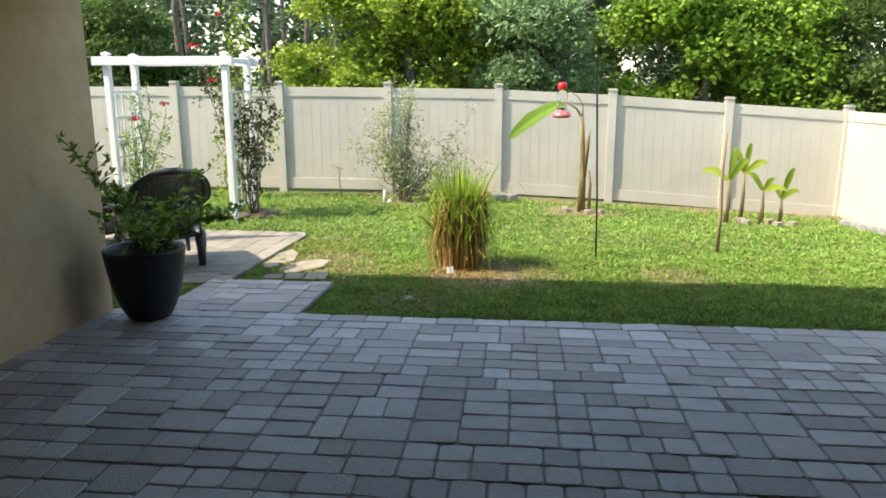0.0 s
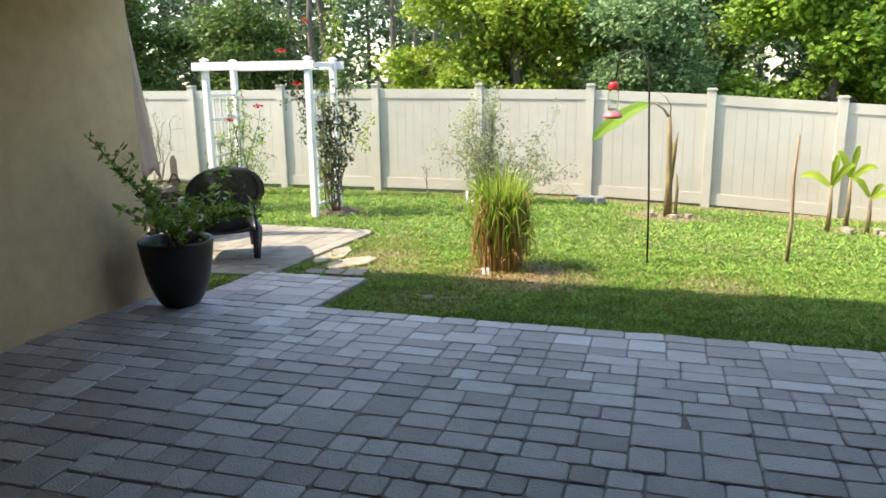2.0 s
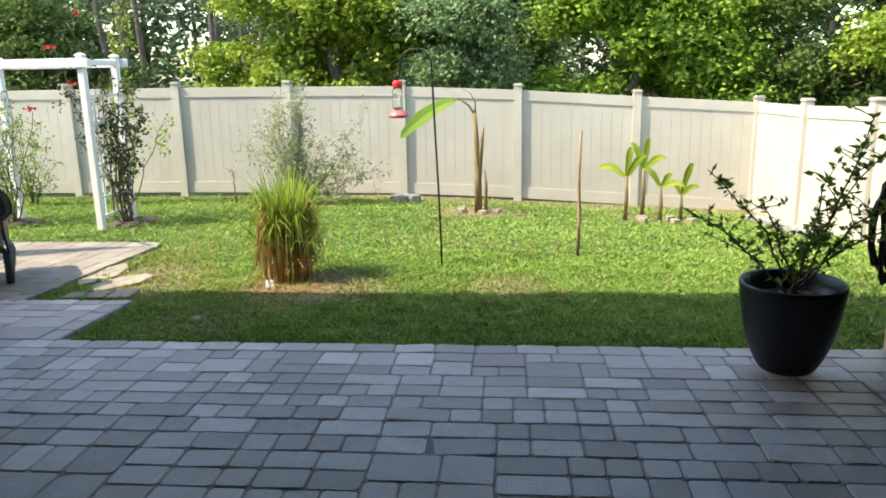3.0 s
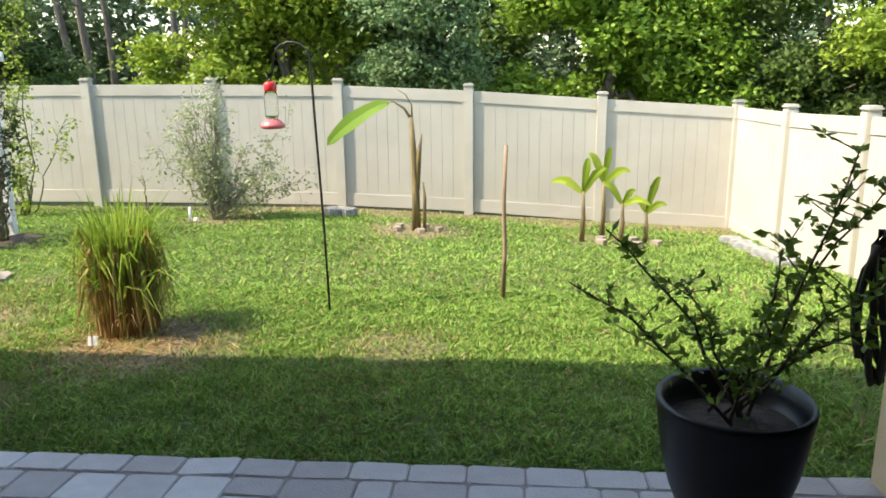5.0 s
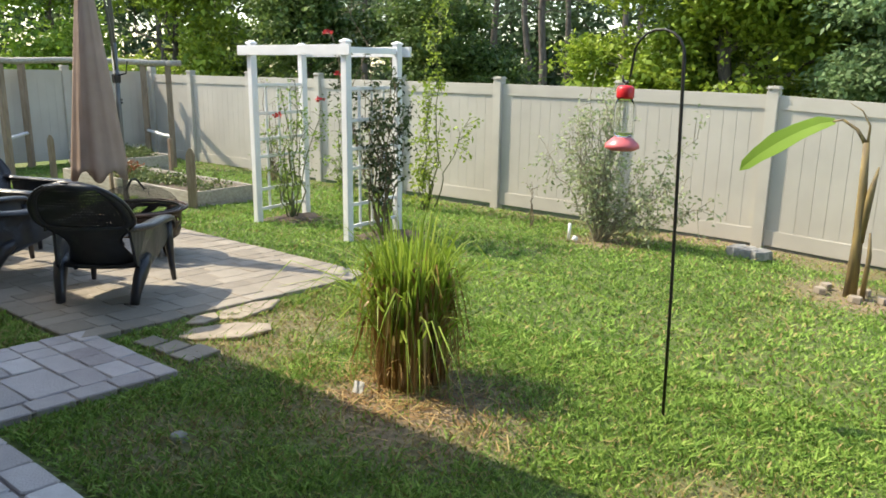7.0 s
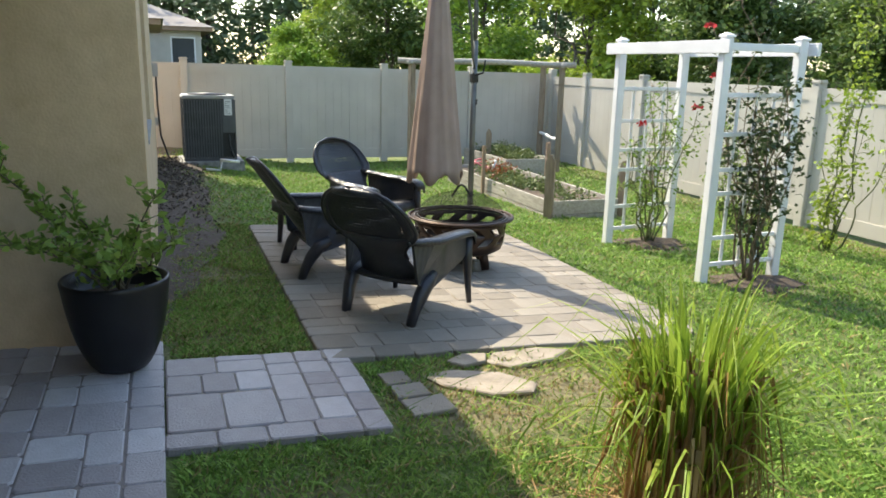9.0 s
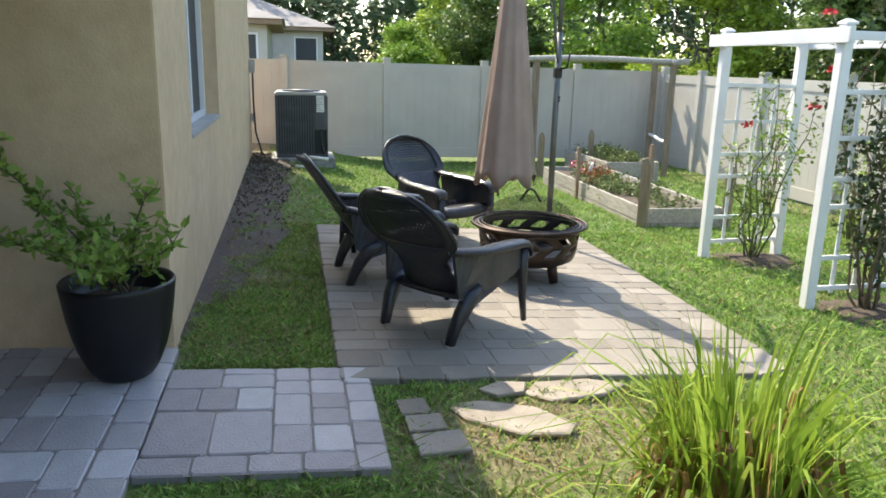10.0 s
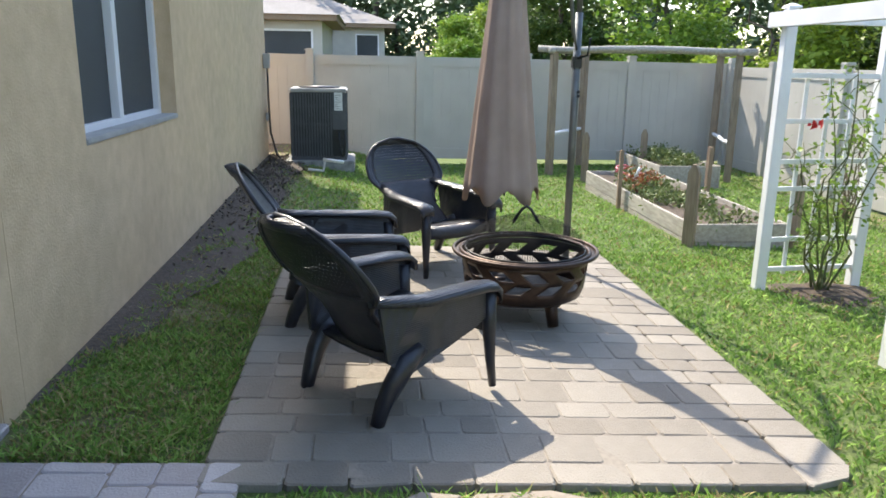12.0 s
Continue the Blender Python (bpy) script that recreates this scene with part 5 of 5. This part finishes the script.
# mulch chips towards the air conditioner
mu = thing("mulch_chips", (0, 0, 0), "scattered dark bark chips on the soil strip", "mulch", kind="stuff")
n = 2600
cx, cy = rng.uniform(-10.9, -4.5, n), None
cx = -10.9 + (cx + 10.9) * rng.uniform(0.3, 1.0, n)
cy = np.array([4.62 + rng.random() * (strip_edge(x) - 4.56) for x in cx])
chips = leaf_quads(np.stack([cx, cy, np.array([G(x, y) + 0.003 for x, y in zip(cx, cy)])], 1), 0.05, 0.022, 0.05)
chips[:, :, 2] = np.maximum(chips[:, :, 2], np.array([G(x, y) - 0.004 for x, y in zip(cx, cy)])[:, None])
quads_mesh("chips", chips, M_BARK, mu, kind="stuff")
wh = thing("bed_hose", (-9.3, 9.35, G(-9.3, 9.35) + 0.2), "pale garden hose lying over the raised bed", "hose")
tubes("hose", [([(-0.35 + 0.04 * k, 0.12 * math.sin(0.5 * k), 0.06 + 0.12 * abs(math.sin(0.23 * k))) for k in range(18)], 0.014)], M_PINKRED, wh, 6)
tubes("nozzle", [([(0.35, 0.02, 0.05), (0.42, 0.05, 0.22)], [0.03, 0.02])], M_WHITE, wh, 8)


# ---- neighbour's house ----
def neighbour(x, y0, y1, ext, eave, label, openings, rise):
    z = -0.4
    e = thing("neighbour_house", (x, (y0 + y1) / 2, z), label, "house", "neighbouring houses")
    b = (y1 - y0) / 2
    H = eave - z
    zo = [0.0, 1.0, H - 0.3]
    edges = sorted({-b, b} | {v for o in openings for v in o})
    for p, q in zip(edges, edges[1:]):
        if (p, q) in [tuple(o) for o in openings]:
            box("wall", (-0.2, p, 0), (0, q, zo[1]), M_VINYL, e, 0)
            box("wall", (-0.2, p, zo[2]), (0, q, H), M_VINYL, e, 0)
            w = thing("window", (0, 0, 0), "dark screened opening", "window")
            del w["category"], w["label"]
            w.parent = e
            box("pane", (-0.15, p, zo[1]), (-0.12, q, zo[2]), M_DARKSCREEN, w, 0)
            boxes("frame", [((-0.1, p, zo[1]), (-0.02, p + 0.08, zo[2])), ((-0.1, q - 0.08, zo[1]), (-0.02, q, zo[2])), ((-0.1, p + 0.08, zo[2] - 0.08), (-0.02, q - 0.08, zo[2]))], M_WHITE, w, 0)
        else:
            box("wall", (-0.2, p, 0), (0, q, H), M_VINYL, e, 0)
    box("wall", (-ext, b - 0.2, 0), (-0.2, b, H), M_VINYL, e, 0)
    box("fascia", (-ext - 0.5, -b - 0.5, H), (0.6, b + 0.6, H + 0.22), M_STAKE, e, 0.02)
    r = min(ext, 2 * b) / 2
    V = [(-ext - 0.6, -b - 0.6, H + 0.22), (0.7, -b - 0.6, H + 0.22), (0.7, b + 0.7, H + 0.22), (-ext - 0.6, b + 0.7, H + 0.22), (-ext / 2, -b + r, H + rise), (-ext / 2, b - r, H + rise)]
    mesh_from("roof", V, [(0, 1, 4), (1, 2, 5, 4), (2, 3, 5), (3, 0, 4, 5), (3, 2, 1, 0)], M_ROOF_FAR, e)


neighbour(-30.5, -7.0, 4.3, 9, 2.75, "tan neighbouring house with a screened porch", [(2.6, 5.3), (-3.0, 0.5)], 2.2)
neighbour(-43.0, -4.0, 7.0, 10, 3.0, "tan neighbouring house with a hip roof", [(3.9, 5.2)], 2.4)


# ---- trees ----
def tree(name, x, y, trunk_h, r, blobs, leafy, per, leaf_len, leaf_w, label, group="trees behind the fence", limbs=6, shell=0.5, bark=M_BARK):
    z = G(x, y) - 0.05
    e = thing(name, (x, y, z), label, "tree", group)
    lines = [(wobble((0, 0, 0), (rng.normal() * 0.2, rng.normal() * 0.2, trunk_h), 6, 0.02), [r * (1 - 0.09 * i) for i in range(7)])]
    top = lines[0][0]
    for k in range(limbs):
        b = blobs[k % len(blobs)]
        s = top[2 + k % 4]
        lines.append((wobble(s, (b[0] + rng.normal() * b[3] * 0.3, b[1], b[2] + rng.normal() * b[5] * 0.3), 5, 0.05), [r * 0.45 * (1 - 0.15 * i) for i in range(6)]))
    tubes("trunk", lines, bark, e, 8)
    C = crown_points([(*b[:6], int(b[6] * 1.5)) for b in blobs], int(per * 1.5), shell)
    C = C[C[:, 2] > 0.25]
    quads_mesh("crown", leaf_quads(C, leaf_len * 0.78, leaf_w * 0.95, 0.1, 0.15, 1.6), leafy, e, kind="stuff")
    I = crown_points([(*b[:3], b[3] * 0.75, b[4] * 0.75, b[5] * 0.75, 46) for b in blobs], 7, 0.1)
    I = I[I[:, 2] > 0.3]
    quads_mesh("inner_leaves", leaf_quads(I, leaf_len * 1.1, leaf_w * 1.5, 0.0, 0.15, 1.6), leafy, e, kind="stuff")
    return e


def lobes(n, rx, ry, z0, z1, size, clumps):
    """Irregular lobes of a crown within a rough envelope."""
    out = []
    for k in range(n):
        a = 2.4 * k + rng.uniform(-0.4, 0.4)
        f = rng.uniform(0.25, 1.0)
        z = rng.uniform(z0, z1)
        sh = 1 - 0.35 * (z - z0) / (z1 - z0)
        s = size * rng.uniform(0.65, 1.25)
        out.append((rx * f * sh * math.cos(a), ry * f * sh * math.sin(a), z, s, s, s * 0.75, clumps))
    return out


tree("broadleaf_tree", -2.5, 17.2, 4.5, 0.16, lobes(24, 2.9, 1.1, 1.2, 3.9, 0.85, 46), M_LEAF_YG, 13, 0.15, 0.085, "yellow-green broadleaf tree with a dark trunk")
tree("broadleaf_tree", 0.3, 16.6, 3.6, 0.12, lobes(14, 1.35, 0.9, 1.0, 3.6, 0.75, 52), M_LEAF_GG, 14, 0.13, 0.065, "dense grey-green broadleaf tree")
tree("broadleaf_tree", 4.1, 17.2, 3.8, 0.15, lobes(19, 2.5, 1.1, 1.0, 3.9, 0.85, 50), M_LEAF_BR, 13, 0.17, 0.095, "bright green broadleaf tree")
tree("broadleaf_tree", 5.4, 16.9, 3.6, 0.12, lobes(12, 1.7, 1.0, 0.9, 3.7, 0.8, 46), M_LEAF_BR, 13, 0.15, 0.08, "bright green broadleaf tree beside the fence")
tree("broadleaf_tree", 8.6, 16.6, 4.0, 0.15, lobes(17, 2.6, 1.2, 0.9, 4.2, 0.9, 44), M_LEAF_DK, 13, 0.15, 0.075, "dark green broadleaf tree")
tree("broadleaf_tree", 9.2, 15.2, 4.4, 0.12, lobes(9, 1.8, 1.2, 2.6, 6.0, 0.8, 40), M_LEAF_YG, 12, 0.14, 0.075, "yellow-green broadleaf tree near the fence corner")
tree("broadleaf_tree", 13.5, 14.5, 4.0, 0.15, lobes(14, 2.5, 2.0, 1.2, 6.0, 1.1, 40), M_LEAF_BR, 12, 0.17, 0.09, "bright green broadleaf tree")
tree("broadleaf_tree", 6.4, 19.5, 4.6, 0.18, lobes(14, 3.2, 1.6, 1.5, 7.0, 1.2, 42), M_LEAF_DK, 12, 0.19, 0.10, "dark green broadleaf tree in the second row")
tree("broadleaf_tree", 1.6, 20.5, 4.6, 0.18, lobes(14, 3.2, 1.6, 1.5, 7.5, 1.2, 42), M_LEAF_DK, 12, 0.19, 0.10, "dark green broadleaf tree in the second row")
tree("broadleaf_tree", -3.2, 21.5, 5.0, 0.18, lobes(12, 2.6, 1.6, 2.5, 7.5, 1.2, 38), M_LEAF_DK, 12, 0.19, 0.10, "dark green broadleaf tree in the second row")
tree("round_shrub", -6.3, 20.0, 0.8, 0.06, lobes(8, 1.0, 0.8, 0.6, 1.6, 0.6, 40), M_LEAF_BR, 13, 0.13, 0.05, "low bright green shrub behind the fence", "shrubs behind the fence")
tree("round_shrub", -4.6, 18.8, 0.8, 0.06, lobes(6, 0.8, 0.6, 0.6, 1.4, 0.5, 40), M_LEAF_YG, 13, 0.12, 0.05, "low bright green shrub behind the fence", "shrubs behind the fence")
# the side towards the woods behind the beds
for x, y, s, leafy in ((-13.5, 17.5, 1.0, M_LEAF_DK), (-17.5, 16.0, 1.1, M_LEAF_YG), (-10.0, 18.5, 0.9, M_LEAF_DK), (-21.5, 14.5, 1.2, M_LEAF_BR), (-20.0, 19.5, 1.3, M_LEAF_DK), (-26.0, 12.5, 1.1, M_LEAF_DK)):
    tree("broadleaf_tree", x, y, 3.2 * s, 0.12, lobes(12, 2.3 * s, 1.8 * s, 0.9, 4.2 * s, 0.95 * s, 38), leafy, 12, 0.17 * s, 0.085 * s, "leafy green tree at the edge of the woods")
tree("broadleaf_tree", -25.5, 9.3, 2.8, 0.1, lobes(12, 1.3, 1.2, 1.0, 3.9, 0.75, 40), M_LEAF_BR, 13, 0.15, 0.075, "bright green young tree behind the fence")
tree("broadleaf_tree", -31.0, 10.8, 3.5, 0.12, lobes(12, 1.8, 1.6, 1.0, 4.4, 1.0, 36), M_LEAF_YG, 12, 0.19, 0.09, "green tree beside the neighbouring house")


def pine(x, y, h, r):
    e = thing("pine_tree", (x, y, -0.5), "tall slender pine with a bare grey-brown trunk", "tree", "pines in the woods")
    lines = [(wobble((0, 0, 0), (rng.normal() * 0.3, rng.normal() * 0.3, h), 6, 0.008), [r * (1 - 0.12 * i) for i in range(7)])]
    C = []
    for k in range(20):
        z = h * rng.uniform(0.3, 1.0)
        a, ln = rng.uniform(0, 6.28), rng.uniform(0.8, 2.4) * (1.15 - 0.6 * z / h)
        tip = Vector((ln * math.cos(a), ln * math.sin(a), z + rng.uniform(-0.2, 0.5)))
        lines.append(([Vector((0, 0, z)), tip * 0.5 + Vector((0, 0, z * 0.5 + 0.1)), tip], [0.03, 0.02, 0.01]))
        for f in (0.55, 0.8, 1.0):
            c = Vector((0, 0, z)).lerp(tip, f)
            C.append(np.array(c) + rng.normal(size=(22, 3)) * 0.2)
    tubes("trunk", lines, M_PINEBARK, e, 7)
    quads_mesh("needles", leaf_quads(np.concatenate(C), 0.30, 0.035, 0.3), M_NEEDLE, e, kind="stuff")


for x, y, h, r in ((-13.2, 29, 12, 0.17), (-14.6, 30, 13, 0.16), (-11.3, 33, 13, 0.15), (-10.1, 36, 13, 0.16), (-17.0, 31, 12, 0.18), (-18.6, 29, 12, 0.16), (-20.5, 33, 13, 0.2), (-8.2, 34, 13, 0.14), (-16.0, 36, 14, 0.17),
                   (-22.5, 29, 12, 0.18), (-24.5, 33, 13, 0.19), (-12.4, 40, 14, 0.17), (-7.0, 40, 14, 0.16), (-27.5, 30, 12, 0.17), (-9.1, 27, 11, 0.13), (-19.5, 24, 10, 0.15)):
    pine(x, y, h, r)


def far_woods():
    """Trunks and foliage of the woods in the distance, too many to count."""
    e = thing("far_woods", (0, 0, -0.5), "dim woods of pines and undergrowth in the distance", "woods", kind="stuff")
    lines, B = [], []
    for k in range(230):
        f = k / 230
        a = radians(20 + 185 * f + rng.uniform(-1, 1))
        d = rng.uniform(44, 68)
        x, y = -4 + d * math.cos(a), 4 + d * math.sin(a)
        h = rng.uniform(12, 19)
        if k % 3 == 0:
            lines.append(([(x, y, 0), (x, y, h * 0.6), (x + rng.normal() * 0.4, y, h)], [0.22, 0.15, 0.05]))
        gap = 107 < math.degrees(a) < 129
        for j in range(4 if gap else 6):
            B.append((x, y, h * rng.uniform(0.25, 1.0), 2.6, 2.6, 2.0, 18))
        B.append((x + rng.normal() * 2, y + rng.normal() * 2, 1.6, 2.4, 2.4, rng.uniform(2.2, 4.2) if gap else rng.uniform(2.0, 5.5), 52))
    tubes("trunks", lines, M_PINEBARK, e, 6)
    C = crown_points(B, 5, 0.3)
    quads_mesh("foliage", leaf_quads(C, 0.72, 0.30, 0.1), M_NEEDLE, e, kind="stuff")


far_woods()


# ---- lawn blades ----
def paved(x, y):
    if y < 4.66 and x > -2.7:
        return True
    if -2.45 < x < -1.40 and y < 5.60:
        return True
    if -5.93 < x < -2.24 and 5.40 < y < 7.99 and not corner_cut(x, y):
        return True
    if x < -2.4 and y < 4.62:
        return True
    if (-9.95 < x < -6.37 and 8.97 < y < 10.03) or (-11.95 < x < -9.95 and 10.05 < y < 11.05):
        return True
    return y > 12.25 or x < -12.5 or x > 5.05


def corner_cut(x, y):
    """The terrace's rounded outer corner."""
    return x > -2.48 and y > 7.75 and math.hypot(x + 2.48, y - 7.75) > 0.21


def lawn():
    def blades(n, x0, x1, y0, y1, h, w):
        X, Y = rng.uniform(x0, x1, n), rng.uniform(y0, y1, n)
        keep, dry = [], []
        for i in range(n):
            if paved(X[i], Y[i]):
                continue
            b = bare(X[i], Y[i])
            patch = noise.noise((X[i] * 0.8, Y[i] * 0.8, 3.0))
            if rng.random() < b * 0.93 - 0.02:
                continue
            keep.append(i)
            dry.append(rng.random() < 0.08 + 0.5 * b + 0.3 * max(0, patch - 0.1))
        X, Y, dry = X[keep], Y[keep], np.array(dry)
        Z = np.array([G(x, y) - 0.022 for x, y in zip(X, Y)])
        B = np.stack([X, Y, Z], 1)
        n = len(B)
        a = rng.uniform(0, 6.283, n)
        s = np.stack([np.cos(a), np.sin(a), np.zeros(n)], 1) * (w * rng.uniform(0.6, 1.2, n))[:, None]
        lean = rng.normal(size=(n, 3)) * 0.85
        lean[:, 2] = 1
        tuft = np.array([0.95 + 0.75 * noise.noise((x * 4.5, y * 4.5, 1.0)) + 0.4 * noise.noise((x * 13, y * 13, 5.0)) for x, y in zip(X, Y)])
        hh = (h * np.maximum(0.3, tuft) * rng.uniform(0.5, 1.3, n))[:, None]
        T = B + lean * hh
        M = B + lean * np.array([0.35, 0.35, 0.6]) * hh
        return np.stack([B, M + s, T, M - s], 1), dry

    e = thing("lawn_grass", (0, 0, 0), "short mown green grass with drier patches", "grass", kind="stuff")
    parts = [blades(150000, -3.5, 3.6, 4.6, 7.6, 0.032, 0.0055), blades(95000, -6, 5.05, 7.0, 12.2, 0.034, 0.0085), blades(50000, -12.5, -5.5, 4.6, 12.2, 0.036, 0.009), blades(18000, -6.0, -2.4, 4.7, 5.45, 0.036, 0.005), blades(9000, 3.4, 5.05, 4.6, 7.5, 0.05, 0.007)]
    P = np.concatenate([p for p, d in parts])
    D = np.concatenate([d for p, d in parts])
    quads_mesh("green_blades", P[~D], M_GRASS, e, kind="stuff")
    quads_mesh("dry_blades", P[D], M_GRASS_DRY, e, kind="stuff")


lawn()


# ---- pavers, piece by piece ----
PAVER_MESHES = {}


def paver_geo(w, d):
    """A tumbled paver: rounded top edges, slightly uneven outline."""
    V = []
    g, t = 0.002, 0.006
    for z, k in ((-0.045, 0.0), (-t, 0.0), (0.0, t)):
        a, b = w / 2 - g - k, d / 2 - g - k
        c = 0.013
        V += [(-a + c, -b, z), (a - c, -b, z), (a, -b + c, z), (a, b - c, z), (a - c, b, z), (-a + c, b, z), (-a, b - c, z), (-a, -b + c, z)]
    F = [(j * 8 + i, j * 8 + (i + 1) % 8, (j + 1) * 8 + (i + 1) % 8, (j + 1) * 8 + i) for j in range(2) for i in range(8)] + [tuple(range(16, 24))]
    return V, F


def lay(parent, pieces, near, material, stuff_name, clip=None):
    """Pieces (x, y, w, d): those for which near holds, up to 300, are parts of their own; the rest is one mesh."""
    V, F, T, count = [], [], [], 0
    for x, y, w, d in pieces:
        slope = math.degrees(math.atan2(G(x, y + 0.05) - G(x, y - 0.05), 0.1))
        m = pose(x, y, G(x, y) + 0.012 + rng.uniform(-0.002, 0.002), slope + rng.normal() * 0.8, rng.normal() * 0.8, rng.normal() * 0.7)
        cut = clip and any(clip(x + a * w, y + b * d) != (x + a * w, y + b * d) for a in (-0.5, 0.5) for b in (-0.5, 0.5))
        if near(x, y) and count < 300 and not cut:
            key = (round(w, 3), round(d, 3), material.name)
            if key not in PAVER_MESHES:
                me = bpy.data.meshes.new("paver")
                v, f = paver_geo(w, d)
                me.from_pydata(v, [], f)
                me.materials.append(material)
                PAVER_MESHES[key] = me
            o = new("paver", PAVER_MESHES[key])
            o.parent, o.matrix_basis = parent, m
            count += 1
        else:
            v, f = paver_geo(w, d)
            base = len(V)
            P = [m @ Vector(q) for q in v]
            V += [(*clip(q.x, q.y), q.z) for q in P] if cut else P
            F += [tuple(base + i for i in q) for q in f]
            T += [rng.random()] * len(f)
    if V:
        ob = mesh_from(stuff_name, V, F, material, parent)
        at = ob.data.attributes.new("tone", "FLOAT", "FACE")
        at.data.foreach_set("value", T)
        tagged(ob, kind="stuff")


def random_bond(x0, x1, y0, y1, u=0.077):
    """Three sizes of stone: courses six units deep, cut into short stacks of unlike pieces."""
    nx, ny = round((x1 - x0) / u), round((y1 - y0) / u)
    ux, uy = (x1 - x0) / nx, (y1 - y0) / ny
    out, j = [], 0
    while j < ny:
        deep = min(6 if rng.random() < 0.6 else 4, ny - j)
        deep = ny - j if ny - j - deep < 2 else deep
        i = -int(rng.integers(0, 2))
        while i < nx:
            a = int(rng.choice([2, 3, 3, 4, 6]))
            a = nx - i if nx - i - a < 2 else a
            rows = {7: [[2, 3, 2], [2, 2, 3]], 6: [[2, 2, 2], [3, 3], [2, 2, 2]], 5: [[2, 3], [3, 2]], 4: [[2, 2]], 3: [[3]]}.get(deep, [[2] * max(1, deep // 2)])
            rows = rows[int(rng.integers(0, len(rows)))]
            k = j
            for h in rows:
                cuts = [a]
                if a == 6:
                    cuts = [[3, 3], [2, 4], [4, 2], [2, 2, 2]][int(rng.integers(0, 4))]
                elif a == 4 and rng.random() < 0.5:
                    cuts = [2, 2]
                elif h == 4 and a > 2:
                    h = 4
                p = i
                for c in cuts:
                    lo, hi = max(0, p), min(nx, p + c)
                    if hi > lo:
                        parts = [(k, 2), (k + 2, 2)] if h == 4 else [(k, h)]
                        for q, hh in parts:
                            out.append((x0 + (lo + hi) / 2 * ux, y0 + (q + hh / 2) * uy, (hi - lo) * ux, hh * uy))
                    p += c
                k += h
            i += a
        j += deep
    return out


def soldier(a, b, fixed, along_x, length=0.23, depth=0.15):
    n = round(abs(b - a) / length)
    w = (b - a) / n
    return [(a + (i + 0.5) * w, fixed, abs(w), depth) if along_x else (fixed, a + (i + 0.5) * w, depth, abs(w)) for i in range(n)]


lay(patio, random_bond(-2.715, 3.88, -3.0, 4.47, 0.071), lambda x, y: y > 3.25 and -1.6 < x < 2.5, M_PAVER, "far_pavers")
edge_a = soldier(-2.715, -1.43, 4.55, True, 0.2) + soldier(-1.43, 3.9, 4.55, True)
lay(patio, edge_a, lambda x, y: True, M_PAVER, "edge_pavers")
walk_p = random_bond(-2.42, -1.57, 4.63, 5.44, 0.08) + soldier(4.62, 5.44, -1.50, False, 0.21, 0.14) + soldier(-2.42, -1.43, 5.505, True, 0.2, 0.13)
lay(path_paving, walk_p, lambda x, y: True, M_PAVER, "path_pavers")


def round_corner(x, y):
    """Draws a point in to the terrace's rounded corner."""
    if not corner_cut(x, y):
        return (x, y)
    r = math.hypot(x + 2.48, y - 7.75)
    return (-2.48 + (x + 2.48) * 0.205 / r, 7.75 + (y - 7.75) * 0.205 / r)


def terrace_pieces():
    """Courses that run towards the lawn, with staggered joints."""
    out = []
    widths = [0.155 if r % 3 else 0.23 for r in range(20)]
    f = 3.61 / sum(widths)
    x = -5.88
    for w in widths:
        w *= f
        y = 5.42
        while y < 7.95:
            d = min(rng.choice([0.155, 0.23, 0.23, 0.30]), 7.96 - y)
            d = 7.96 - y if 7.96 - y - d < 0.09 else d
            if not all(corner_cut(x + a * w, y + b * d) for a in (0, 1) for b in (0, 1)):
                out.append((x + w / 2, y + d / 2, w, d))
            y += d
        x += w
    return out


lay(fire_patio, terrace_pieces(), lambda x, y: x > -4.9, M_PAVER_PALE, "far_pavers", round_corner)
